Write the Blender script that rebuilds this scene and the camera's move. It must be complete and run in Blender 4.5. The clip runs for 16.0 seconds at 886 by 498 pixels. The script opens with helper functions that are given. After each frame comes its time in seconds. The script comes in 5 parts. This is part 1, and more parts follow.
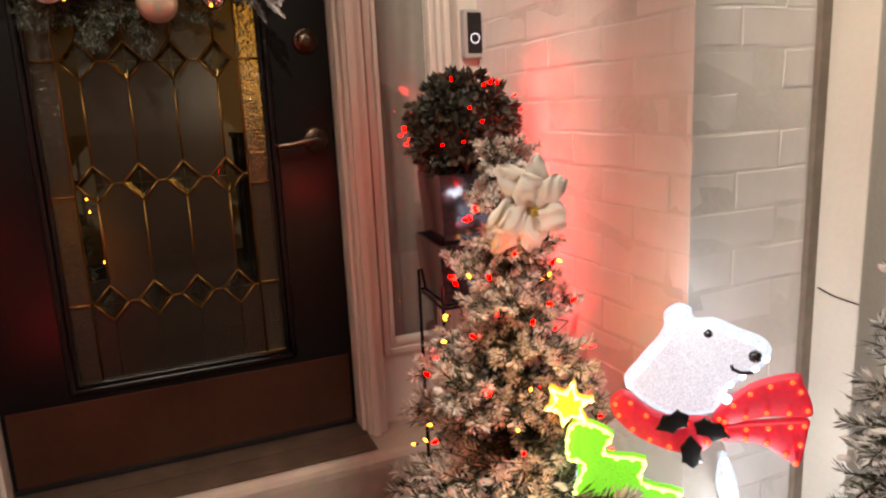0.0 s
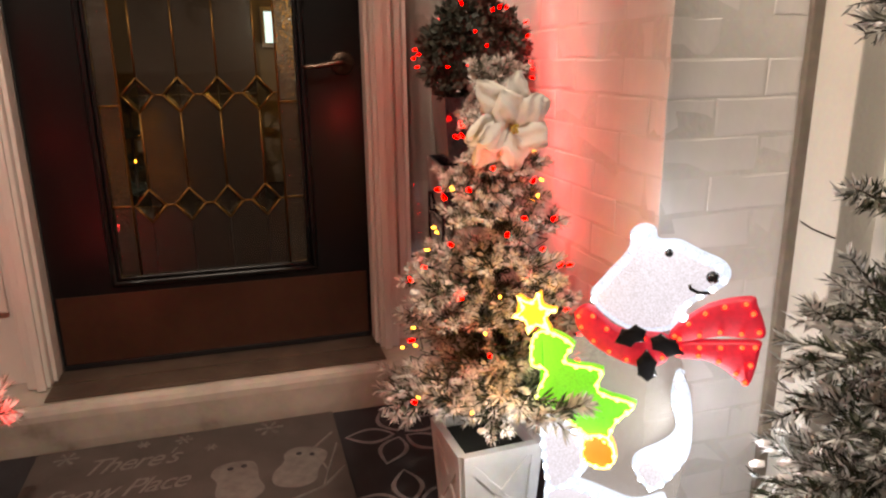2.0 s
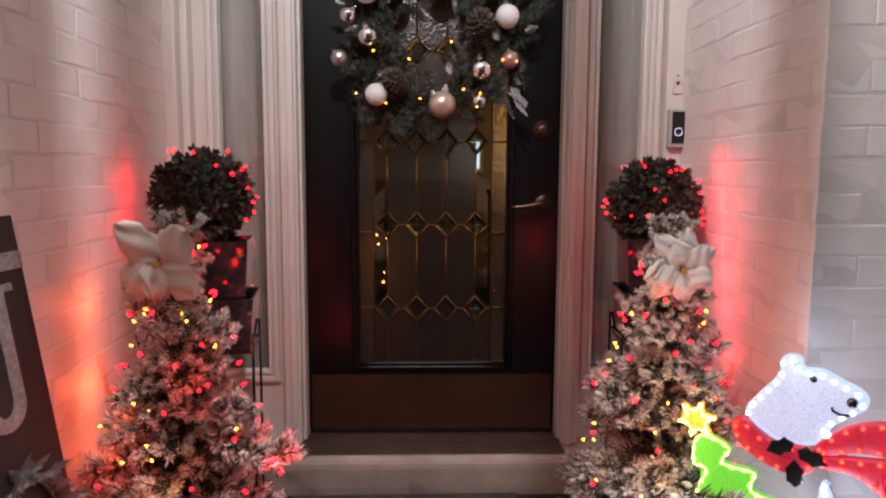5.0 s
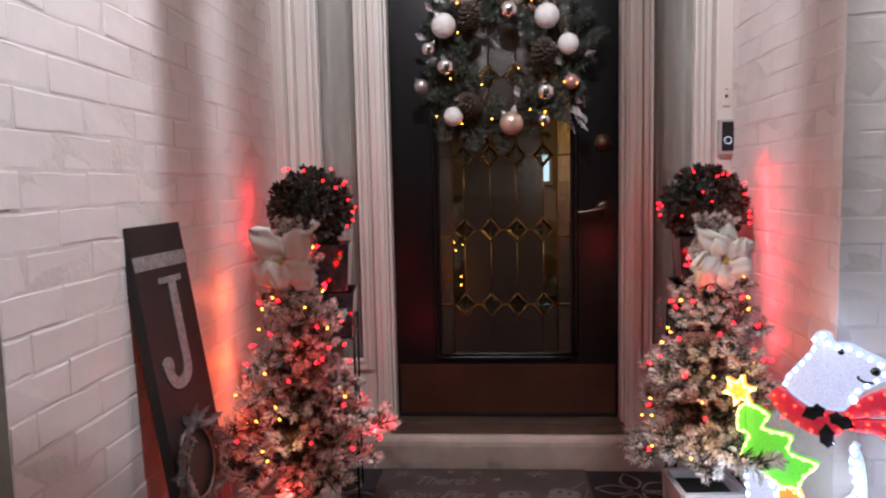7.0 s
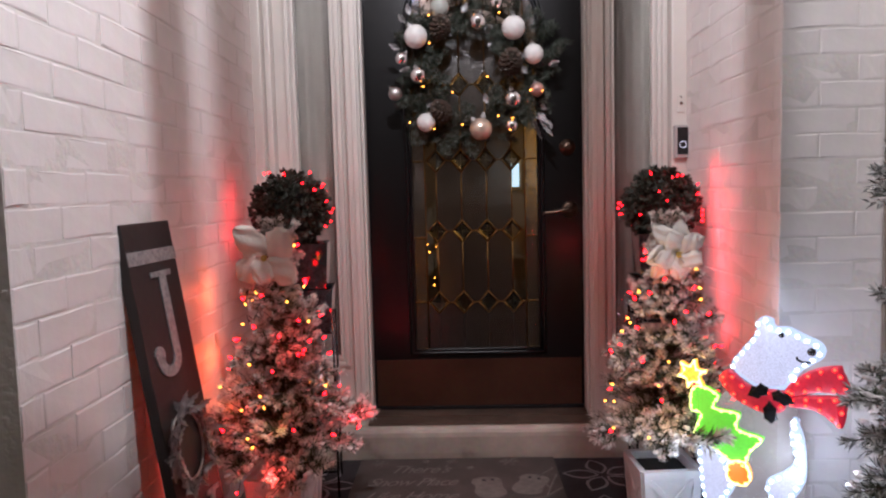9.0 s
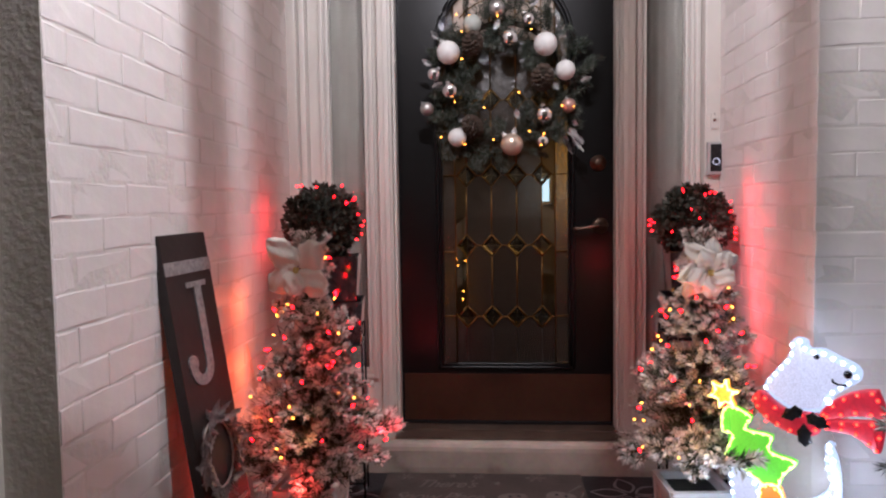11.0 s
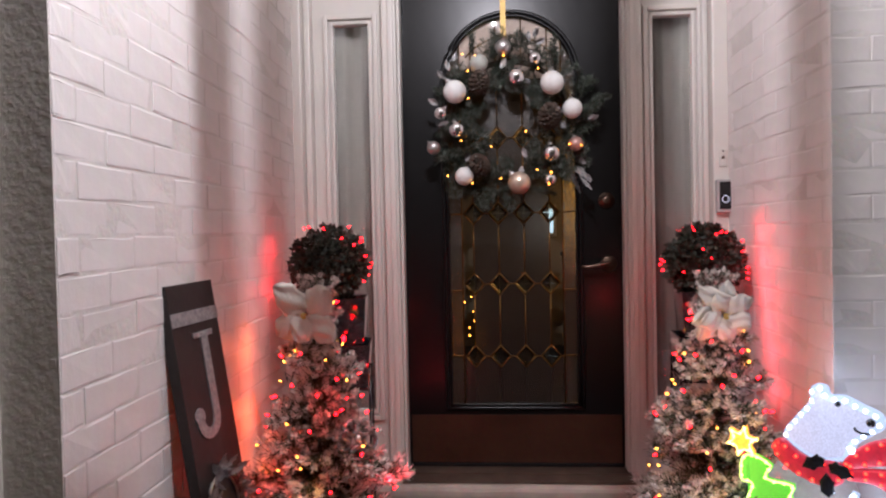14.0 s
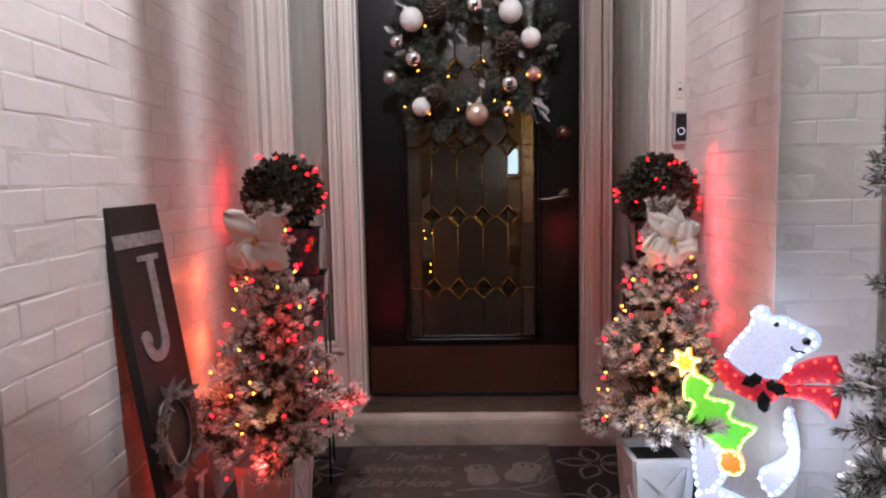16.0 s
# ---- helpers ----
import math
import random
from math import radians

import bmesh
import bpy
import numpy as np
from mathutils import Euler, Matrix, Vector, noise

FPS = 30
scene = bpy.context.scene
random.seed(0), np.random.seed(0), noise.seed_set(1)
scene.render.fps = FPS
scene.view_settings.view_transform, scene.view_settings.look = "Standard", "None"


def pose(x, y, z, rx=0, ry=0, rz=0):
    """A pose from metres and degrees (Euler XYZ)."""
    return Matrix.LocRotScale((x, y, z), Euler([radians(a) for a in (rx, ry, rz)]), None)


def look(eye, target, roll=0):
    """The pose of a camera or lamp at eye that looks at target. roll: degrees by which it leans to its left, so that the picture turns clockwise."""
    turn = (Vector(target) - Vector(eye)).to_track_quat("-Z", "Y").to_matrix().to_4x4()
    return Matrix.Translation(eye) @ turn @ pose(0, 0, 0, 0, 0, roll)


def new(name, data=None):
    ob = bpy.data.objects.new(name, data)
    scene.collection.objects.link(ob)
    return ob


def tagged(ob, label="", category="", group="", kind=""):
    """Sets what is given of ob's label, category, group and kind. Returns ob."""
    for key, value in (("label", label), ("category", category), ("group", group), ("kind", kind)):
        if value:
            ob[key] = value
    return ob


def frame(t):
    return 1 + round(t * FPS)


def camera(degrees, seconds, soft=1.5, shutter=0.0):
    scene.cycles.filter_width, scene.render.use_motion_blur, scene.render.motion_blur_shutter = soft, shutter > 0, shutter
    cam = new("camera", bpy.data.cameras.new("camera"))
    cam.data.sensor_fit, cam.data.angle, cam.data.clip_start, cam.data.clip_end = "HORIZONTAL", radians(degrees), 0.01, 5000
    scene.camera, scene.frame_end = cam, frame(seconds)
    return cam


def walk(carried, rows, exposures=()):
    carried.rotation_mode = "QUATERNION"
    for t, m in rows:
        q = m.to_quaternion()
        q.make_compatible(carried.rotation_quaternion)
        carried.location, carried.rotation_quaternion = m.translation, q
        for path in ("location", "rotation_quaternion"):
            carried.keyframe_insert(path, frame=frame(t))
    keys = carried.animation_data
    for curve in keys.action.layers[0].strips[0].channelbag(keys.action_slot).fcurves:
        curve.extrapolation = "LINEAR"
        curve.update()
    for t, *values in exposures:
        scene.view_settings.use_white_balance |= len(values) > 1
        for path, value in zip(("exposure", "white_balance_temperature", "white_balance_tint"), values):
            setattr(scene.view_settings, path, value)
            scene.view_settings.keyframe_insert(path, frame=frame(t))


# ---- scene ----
cam = camera(65.4, 16.0, 2.2)
PATH = [
    (0, (-0.023, -1.872, 1.047), (0.721, -0.059, 0.642), -2.7),
    (0.5, (-0.031, -1.889, 1.018), (0.688, -0.076, 0.573), -1.9),
    (1, (-0.037, -1.923, 0.990), (0.631, -0.096, 0.524), -1.0),
    (1.5, (0.005, -1.954, 0.988), (0.592, -0.110, 0.484), -0.8),
    (2, (0.111, -2.022, 0.983), (0.632, -0.165, 0.451), -0.7),
    (2.5, (0.175, -2.078, 0.974), (0.642, -0.200, 0.472), -0.7),
    (3, (0.146, -2.071, 1.025), (0.544, -0.167, 0.561), -0.4),
    (3.5, (0.153, -2.087, 1.044), (0.466, -0.145, 0.681), -0.4),
    (4, (0.114, -2.143, 1.089), (0.354, -0.182, 0.784), -0.1),
    (4.5, (0.048, -2.270, 1.094), (0.183, -0.291, 0.844), -0.3),
    (5, (-0.030, -2.425, 1.093), (0.025, -0.438, 0.864), 0.3),
    (7.5, (-0.033, -2.775, 1.07), (-0.201, -0.789, 0.897), -1.5),
    (8, (-0.046, -2.81, 1.064), (-0.186, -0.822, 0.896), -1.6),
    (8.5, (-0.011, -2.838, 1.058), (-0.119, -0.848, 0.897), -2.1),
    (9, (-0.026, -2.869, 1.052), (-0.104, -0.877, 0.894), -1.5),
    (11.3, (-0.03, -2.879, 1.057), (-0.194, -0.889, 0.94), -0.8),
    (11.5, (-0.033, -2.875, 1.05), (-0.186, -0.887, 0.9), -0.8),
    (12, (-0.026, -2.871, 1.04), (-0.165, -0.886, 0.839), -0.9),
    (12.5, (-0.018, -2.865, 1.044), (-0.158, -0.882, 0.824), -1.1),
    (13, (-0.04, -2.858, 1.056), (-0.188, -0.873, 0.862), -1.1),
    (13.5, (-0.06, -2.854, 1.075), (-0.218, -0.865, 0.944), -1.1),
    (14, (-0.057, -2.85, 1.11), (-0.218, -0.857, 1.066), -1.2),
    (14.5, (-0.027, -2.84, 1.131), (-0.164, -0.845, 1.161), -1.3),
    (15, (-0.016, -2.841, 1.124), (-0.12, -0.843, 1.138), -1.4),
    (15.5, (-0.006, -2.85, 1.072), (-0.101, -0.855, 0.981), -1.3),
    (16, (-0.004, -2.845, 1.046), (-0.084, -0.856, 0.851), -1.1),
]
EXPOSE = [(0, 0.33, 7700, 17), (2.5, 0.34, 7900, 17), (3.0, 0.28, 8100, 18), (3.5, 0.14, 8000, 18), (4.0, 0.08, 7300, 18), (5.0, 0.0, 6200, 22), (7.5, 0.02, 5900, 21), (16, 0.02, 5900, 21)]
walk(cam, [(t, look(eye, target, roll)) for t, eye, target, roll in PATH], EXPOSE)

# ---- light ----
world = bpy.data.worlds.new("night")
scene.world = world
world.use_nodes = True
world.node_tree.nodes["Background"].inputs[0].default_value = (1.0, 0.80, 0.58, 1)
world.node_tree.nodes["Background"].inputs[1].default_value = 0.13


def lamp(name, place, watts, colour, radius=0.01):
    data = bpy.data.lights.new(name, "POINT")
    data.energy, data.color, data.shadow_soft_size = watts, colour, radius
    ob = new(name, data)
    ob.location = place
    return ob


LANTERN = (-0.06, -1.75, 2.50)
lamp("porch_lantern_bulb", LANTERN, 88.0, (1.0, 0.965, 0.90), 0.004)
# fill lamps added by the walls and door frame for the light strings' glow
for x, y, z, w in ((0.790, -0.44, 1.10, 0.22), (0.790, -0.46, 1.00, 0.27), (0.790, -0.48, 0.90, 0.29), (0.789, -0.50, 0.80, 0.29), (0.788, -0.52, 0.70, 0.28), (0.787, -0.55, 0.58, 0.26), (-0.805, -0.47, 1.05, 0.26), (-0.803, -0.50, 0.93, 0.28), (-0.40, -0.74, 0.38, 0.7), (0.43, -0.45, 0.80, 0.48), (-0.47, -0.42, 0.75, 0.12)):
    lamp("red_bulb_fill", (x, y, z), w, (1.0, 0.035, 0.04), 0.02)
for x, y, z, w in ((-0.798, -0.74, 0.76, 0.40), (-0.796, -0.75, 0.56, 0.50), (-0.793, -0.76, 0.38, 0.45)):
    lamp("amber_bulb_fill", (x, y, z), w, (1.0, 0.12, 0.025), 0.02)
# red fill lamps added in and before the firs, apart from the modelled bulbs
for x, y, z, w in ((-0.60, -0.995, 0.27, 0.55), (-0.70, -0.98, 0.45, 0.30), (-0.52, -0.96, 0.62, 0.30), (0.48, -0.86, 0.45, 0.10), (0.62, -0.86, 0.74, 0.08)):
    lamp("red_bulb_fill", (x, y, z), w, (1.0, 0.06, 0.04))
# warm fill lamps added before the firs to brighten their needles
for x, y, z, w in ((0.50, -0.96, 0.40, 0.27), (0.60, -0.95, 0.55, 0.26), (0.49, -0.91, 0.66, 0.22), (0.46, -0.84, 0.80, 0.08), (-0.58, -1.02, 0.42, 0.10)):
    lamp("warm_bulb_fill", (x, y, z), w, (1.0, 0.52, 0.12), 0.015)
# fill lamps added before the figure, in place of its white diodes' light
for x, y, z, w in ((0.555, -0.985, 0.30, 0.7), (0.815, -1.105, 0.32, 2.4), (0.735, -1.040, 0.70, 0.45)):
    lamp("figure_diode_fill", (x, y, z), w, (0.78, 0.88, 1.0), 0.03)
lamp("hall_lamp_bulb", (0.66, 2.15, 1.92), 0.35, (1.0, 0.62, 0.18), 0.05)

# ---- materials ----


def material(name, colour, rough=0.6, metal=0.0, vary=0.15, scale=8.0, grain=60.0, bump=0.15, dist=0.004, spot=None, **more):
    """A surface with large stains, fine grain and relief; spot is the colour of sparse stains."""
    m = bpy.data.materials.new(name)
    m.use_nodes = True
    n, l = m.node_tree.nodes, m.node_tree.links
    b = n["Principled BSDF"]
    b.inputs["Roughness"].default_value, b.inputs["Metallic"].default_value = rough, metal
    at = n.new("ShaderNodeTexCoord")
    big, fine = n.new("ShaderNodeTexNoise"), n.new("ShaderNodeTexNoise")
    big.inputs["Scale"].default_value, big.inputs["Detail"].default_value = scale, 4
    fine.inputs["Scale"].default_value, fine.inputs["Detail"].default_value = grain, 3
    l.new(at.outputs["Object"], big.inputs["Vector"])
    l.new(at.outputs["Object"], fine.inputs["Vector"])
    ramp = n.new("ShaderNodeValToRGB")
    ramp.color_ramp.elements[0].position, ramp.color_ramp.elements[1].position = 0.3, 0.7
    dark = tuple(max(0.0, c * (1 - vary)) for c in colour)
    light = tuple(min(1.0, c * (1 + vary * 0.6)) for c in colour)
    ramp.color_ramp.elements[0].color, ramp.color_ramp.elements[1].color = (*(spot or dark), 1), (*light, 1)
    if spot:
        e = ramp.color_ramp.elements.new(0.38)
        e.color = (*dark, 1)
    l.new(big.outputs["Fac"], ramp.inputs["Fac"])
    mix = n.new("ShaderNodeMix")
    mix.data_type, mix.blend_type = "RGBA", "MULTIPLY"
    mix.inputs[0].default_value = min(1.0, vary * 1.2)
    l.new(ramp.outputs["Color"], mix.inputs[6])
    l.new(fine.outputs["Color"], mix.inputs[7])
    l.new(mix.outputs[2], b.inputs["Base Color"])
    if bump:
        r = n.new("ShaderNodeBump")
        r.inputs["Strength"].default_value, r.inputs["Distance"].default_value = bump, dist
        l.new(fine.outputs["Fac"], r.inputs["Height"])
        l.new(r.outputs["Normal"], b.inputs["Normal"])
    for key, value in more.items():
        b.inputs[key.replace("_", " ")].default_value = value
    return m


def glow(name, colour, strength, base=None, weave=0):
    m = material(name, base or colour, 0.5, vary=0.1)
    b = m.node_tree.nodes["Principled BSDF"]
    b.inputs["Emission Color"].default_value = (*colour, 1)
    n, l = m.node_tree.nodes, m.node_tree.links
    if weave:
        at, tex, span = n.new("ShaderNodeTexCoord"), n.new("ShaderNodeTexNoise"), n.new("ShaderNodeMapRange")
        tex.inputs["Scale"].default_value, tex.inputs["Detail"].default_value = weave, 3
        span.inputs["From Min"].default_value, span.inputs["From Max"].default_value = 0.3, 0.7
        span.inputs["To Min"].default_value, span.inputs["To Max"].default_value = strength * 0.75, strength * 1.25
        l.new(at.outputs["Object"], tex.inputs["Vector"])
        l.new(tex.outputs["Fac"], span.inputs["Value"])
        l.new(span.outputs["Result"], b.inputs["Emission Strength"])
    b.inputs["Emission Strength"].default_value = strength
    return m


def flock(name, green, snow, share, rough=0.9):
    """Needles that are partly green, partly covered with artificial snow."""
    m = bpy.data.materials.new(name)
    m.use_nodes = True
    n, l = m.node_tree.nodes, m.node_tree.links
    b = n["Principled BSDF"]
    b.inputs["Roughness"].default_value = rough
    g, ramp = n.new("ShaderNodeNewGeometry"), n.new("ShaderNodeValToRGB")
    ramp.color_ramp.elements[0].position, ramp.color_ramp.elements[0].color = max(0.0, 1 - share - 0.3), (*green, 1)
    ramp.color_ramp.elements[1].position, ramp.color_ramp.elements[1].color = min(1.0, 1 - share + 0.3), (*snow, 1)
    l.new(g.outputs["Random Per Island"], ramp.inputs["Fac"])
    l.new(ramp.outputs["Color"], b.inputs["Base Color"])
    return m


BRICK = material("painted_brick", (0.83, 0.79, 0.76), 0.5, vary=0.08, scale=5, grain=22, bump=0.22, dist=0.006)
MORTAR = material("painted_mortar", (0.78, 0.74, 0.70), 0.75, vary=0.14, scale=6, grain=70, bump=0.4)
STUCCO = material("painted_pier", (0.74, 0.70, 0.63), 0.7, vary=0.12, scale=3, grain=90, bump=0.3)
TRIM = material("white_trim_paint", (0.66, 0.63, 0.58), 0.4, vary=0.06, scale=4, grain=30, bump=0.08)
STEP = material("worn_step_paint", (0.52, 0.47, 0.40), 0.6, vary=0.22, scale=6, grain=40, bump=0.25, spot=(0.26, 0.22, 0.18))
BLACK = material("black_door_paint", (0.005, 0.005, 0.0055), 0.3, vary=0.2, scale=3, grain=25, bump=0.06, Specular_IOR_Level=0.3)
BRASSY = material("aged_kick_plate", (0.14, 0.068, 0.045), 0.42, 0.75, vary=0.25, scale=4, grain=50, bump=0.05)
BRONZE = material("bronze_threshold", (0.16, 0.12, 0.09), 0.5, 0.5, vary=0.3, scale=10, grain=60, bump=0.1)
CAME = material("brass_came", (0.24, 0.125, 0.035), 0.4, 0.9, vary=0.2, scale=12, grain=40, bump=0.05)
NICKEL = material("aged_bronze", (0.15, 0.10, 0.075), 0.3, 1.0, vary=0.1, bump=0.02)
CHROME = material("mirror_silver", (0.82, 0.82, 0.84), 0.08, 1.0, vary=0.06, bump=0.02)
CONCRETE = material("porch_concrete", (0.20, 0.19, 0.18), 0.85, vary=0.3, scale=4, grain=80, bump=0.3)
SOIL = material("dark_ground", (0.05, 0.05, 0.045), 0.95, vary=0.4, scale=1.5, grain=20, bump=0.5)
PLASTER = material("hall_plaster", (0.32, 0.26, 0.18), 0.8, vary=0.1, scale=3)
DARKWOOD = material("dark_stained_board", (0.030, 0.020, 0.018), 0.6, vary=0.35, scale=7, grain=50, bump=0.2)
GLITTER = material("silver_glitter", (0.50, 0.49, 0.49), 0.4, 0.55, vary=0.35, scale=90, grain=400, bump=0.9)
TINSEL = material("silver_foil_leaf", (0.90, 0.91, 0.94), 0.2, 0.6, vary=0.3, scale=60, grain=300, bump=0.9)
RUGBLACK = material("charcoal_rug", (0.022, 0.022, 0.026), 0.95, vary=0.3, scale=14, grain=350, bump=0.7)
RUGLINE = material("grey_rug_motif", (0.22, 0.21, 0.22), 0.95, vary=0.25, scale=30, grain=350, bump=0.5)
MATFELT = material("grey_brown_mat", (0.075, 0.064, 0.057), 0.95, vary=0.22, scale=9, grain=300, bump=0.6)
MATPRINT = material("pale_mat_print", (0.165, 0.150, 0.136), 0.95, vary=0.25, scale=40, grain=300, bump=0.4)
PLANTER = material("white_planter_wood", (0.78, 0.75, 0.72), 0.55, vary=0.12, scale=9, grain=60, bump=0.15)
POTMETAL = material("black_chrome_pot", (0.14, 0.145, 0.17), 0.1, 0.9, vary=0.15, scale=5, bump=0.03)
# brown that imitates the shade in the corner beside the pier
CORNERSHADE = material("corner_shade_colour", (0.26, 0.21, 0.17), 0.85, vary=0.25, scale=20)
SNOW = material("artificial_snow", (0.80, 0.77, 0.75), 0.95, vary=0.15, scale=60, grain=220, bump=0.8, dist=0.003)
STAND = material("black_metal_stand", (0.012, 0.012, 0.013), 0.2, 0.3, vary=0.2, bump=0.04)
BARK = material("brown_twig", (0.05, 0.035, 0.022), 0.9, vary=0.3, scale=30)
CABLE = material("green_cable", (0.02, 0.03, 0.018), 0.6, vary=0.2)
NEEDLE = flock("flocked_needles", (0.16, 0.16, 0.11), (0.74, 0.70, 0.66), 0.72)
# inner needles: less snow, with the shade of the gaps put into their colour
NEEDLEDARK = flock("inner_needles_shaded", (0.035, 0.048, 0.024), (0.28, 0.27, 0.22), 0.2)
NEEDLEGREY = flock("grey_flocked_needles", (0.06, 0.065, 0.055), (0.72, 0.72, 0.70), 0.5)
NEEDLEGREEN = flock("wreath_needles", (0.012, 0.026, 0.012), (0.22, 0.24, 0.21), 0.22)
LEAF = flock("boxwood_leaves", (0.016, 0.020, 0.012), (0.065, 0.060, 0.045), 0.35, 0.6)
PETAL = material("cream_velvet_petal", (0.80, 0.74, 0.66), 0.8, vary=0.10, scale=14, grain=120, bump=0.2)
STAMEN = material("gold_stamen", (0.55, 0.38, 0.08), 0.4, 0.5, vary=0.2)
WHITEBALL = material("white_glitter_ball", (0.80, 0.80, 0.78), 0.5, vary=0.12, scale=20, grain=250, bump=0.4)
PEARL = material("champagne_pearl_ball", (0.72, 0.58, 0.46), 0.22, 0.6, vary=0.08, bump=0.03)
SAGE = material("sage_matte_ball", (0.42, 0.45, 0.41), 0.6, vary=0.1, grain=200, bump=0.2)
ROSE = material("rose_ball", (0.50, 0.30, 0.26), 0.3, 0.5, vary=0.1, bump=0.03)
SILVER = material("satin_silver_ball", (0.55, 0.54, 0.53), 0.35, 0.9, vary=0.1, bump=0.05)
CONE = material("frosted_pine_cone", (0.085, 0.055, 0.038), 0.8, vary=0.3, scale=60, grain=120, spot=(0.62, 0.60, 0.57))
RIBBON = material("gold_ribbon", (0.36, 0.24, 0.07), 0.45, 0.5, vary=0.15, scale=20, bump=0.1)
CURTAIN = material("sheer_curtain", (0.20, 0.185, 0.165), 0.9, vary=0.08, scale=3, grain=250, bump=0.2)
PLASTIC = material("black_plastic", (0.01, 0.01, 0.012), 0.25, vary=0.1, bump=0.02)
REDGLOW = glow("red_bulb", (1.0, 0.003, 0.003), 30.0)
WARMGLOW = glow("warm_bulb", (1.0, 0.34, 0.03), 11.0)
BEARGLOW = glow("lit_white_mesh", (0.78, 0.82, 1.0), 0.76, (0.10, 0.10, 0.105), 420)
BEARDIM = glow("pale_mesh", (0.90, 0.86, 0.85), 0.30, (0.16, 0.15, 0.14), 300)
BEARDIM.node_tree.nodes["Principled BSDF"].inputs["Alpha"].default_value = 0.5
LEDWHITE = glow("white_led", (0.66, 0.84, 1.0), 8.0)
BEARRIM = glow("bright_mesh_edge", (0.60, 0.77, 1.0), 0.95, (0.10, 0.105, 0.11), 300)
SCARFRED = glow("lit_red_scarf", (1.0, 0.03, 0.08), 0.26, (0.45, 0.02, 0.035), 120)
LEDRED = glow("red_led", (1.0, 0.03, 0.01), 7.0)
GREENGLOW = glow("lit_green_mesh", (0.20, 1.0, 0.05), 0.50, (0.12, 0.5, 0.05), 240)
LEDYELLOW = glow("yellow_led", (1.0, 0.80, 0.22), 3.2)
LEDLIME = glow("lime_led", (0.72, 1.0, 0.22), 2.6)
STARGLOW = glow("lit_amber_mesh", (1.0, 0.48, 0.04), 0.95, (0.7, 0.4, 0.05), 120)
TRUNKGLOW = glow("lit_orange_mesh", (1.0, 0.30, 0.03), 0.65, (0.6, 0.25, 0.05))
RINGGLOW = glow("bell_ring_light", (0.75, 0.85, 1.0), 0.7)
BELLGREY = material("satin_grey_plastic", (0.42, 0.41, 0.40), 0.35, vary=0.08, bump=0.03)
AMBERSHADE = glow("amber_lamp_shade", (1.0, 0.55, 0.10), 1.2)
COOLPANE = glow("lit_far_window", (0.70, 0.95, 1.0), 1.0)
BULB = glow("porch_bulb_glass", (1.0, 0.86, 0.72), 12.0)


def glass(name, rough, tint, wavy=0.0, scale=60.0, coat=0.0):
    m = bpy.data.materials.new(name)
    m.use_nodes = True
    n, l = m.node_tree.nodes, m.node_tree.links
    b = n["Principled BSDF"]
    b.inputs["Base Color"].default_value = (*tint, 1)
    b.inputs["Roughness"].default_value, b.inputs["Transmission Weight"].default_value, b.inputs["IOR"].default_value = rough, 1.0, 1.45
    if coat:
        b.inputs["Coat Weight"].default_value, b.inputs["Coat Roughness"].default_value = coat, 0.02
    if wavy:
        at, tex, r = n.new("ShaderNodeTexCoord"), n.new("ShaderNodeTexNoise"), n.new("ShaderNodeBump")
        tex.inputs["Scale"].default_value, tex.inputs["Detail"].default_value = scale, 2
        r.inputs["Strength"].default_value, r.inputs["Distance"].default_value = wavy, 0.01
        l.new(at.outputs["Object"], tex.inputs["Vector"])
        l.new(tex.outputs["Fac"], r.inputs["Height"])
        l.new(r.outputs["Normal"], b.inputs["Normal"])
    return m


CLEAR = glass("clear_glass", 0.01, (0.9, 0.92, 0.9))
BEVEL = glass("bevelled_glass", 0.02, (0.75, 0.78, 0.74), 0.1, 12)
SEEDY = glass("hammered_glass", 0.22, (0.27, 0.23, 0.19), 0.22, 110, 0.8)
SEEDY.node_tree.nodes["Principled BSDF"].inputs["Transmission Weight"].default_value = 0.975
RIPPLE = glass("rippled_border_glass", 0.12, (0.40, 0.35, 0.28), 0.65, 70, 0.8)
RIPPLE.node_tree.nodes["Principled BSDF"].inputs["Transmission Weight"].default_value = 0.975
# arch-top panes: light on the hammered glass is put into this paler material
TOPLIT = glass("lightened_top_glass", 0.5, (0.62, 0.52, 0.44), 0.5, 90, 0.4)
TOPLIT.node_tree.nodes["Principled BSDF"].inputs["Transmission Weight"].default_value = 0.55

# ---- builders ----


def finish(name, bm, mats, parent=None, label="", smooth=False):
    bmesh.ops.recalc_face_normals(bm, faces=bm.faces)
    me = bpy.data.meshes.new(name)
    if smooth:
        for f in bm.faces:
            f.smooth = True
    bm.to_mesh(me)
    bm.free()
    for m in (mats if isinstance(mats, (list, tuple)) else [mats]):
        me.materials.append(m)
    ob = new(name, me)
    ob.parent = parent
    if label:
        ob["label"] = label
    return ob


def part(name, bm, mats, parent, label="", smooth=False):
    return finish(name, bm, mats, parent, label, smooth)


def shared(name, me, parent, m):
    ob = new(name, me)
    ob.parent = parent
    ob.matrix_basis = m
    return ob


def thing(name, label, category, m=None, group="", kind=""):
    ob = new(name)
    ob.empty_display_size = 0.05
    if m is not None:
        ob.matrix_basis = m
    return tagged(ob, label, category, group, kind)


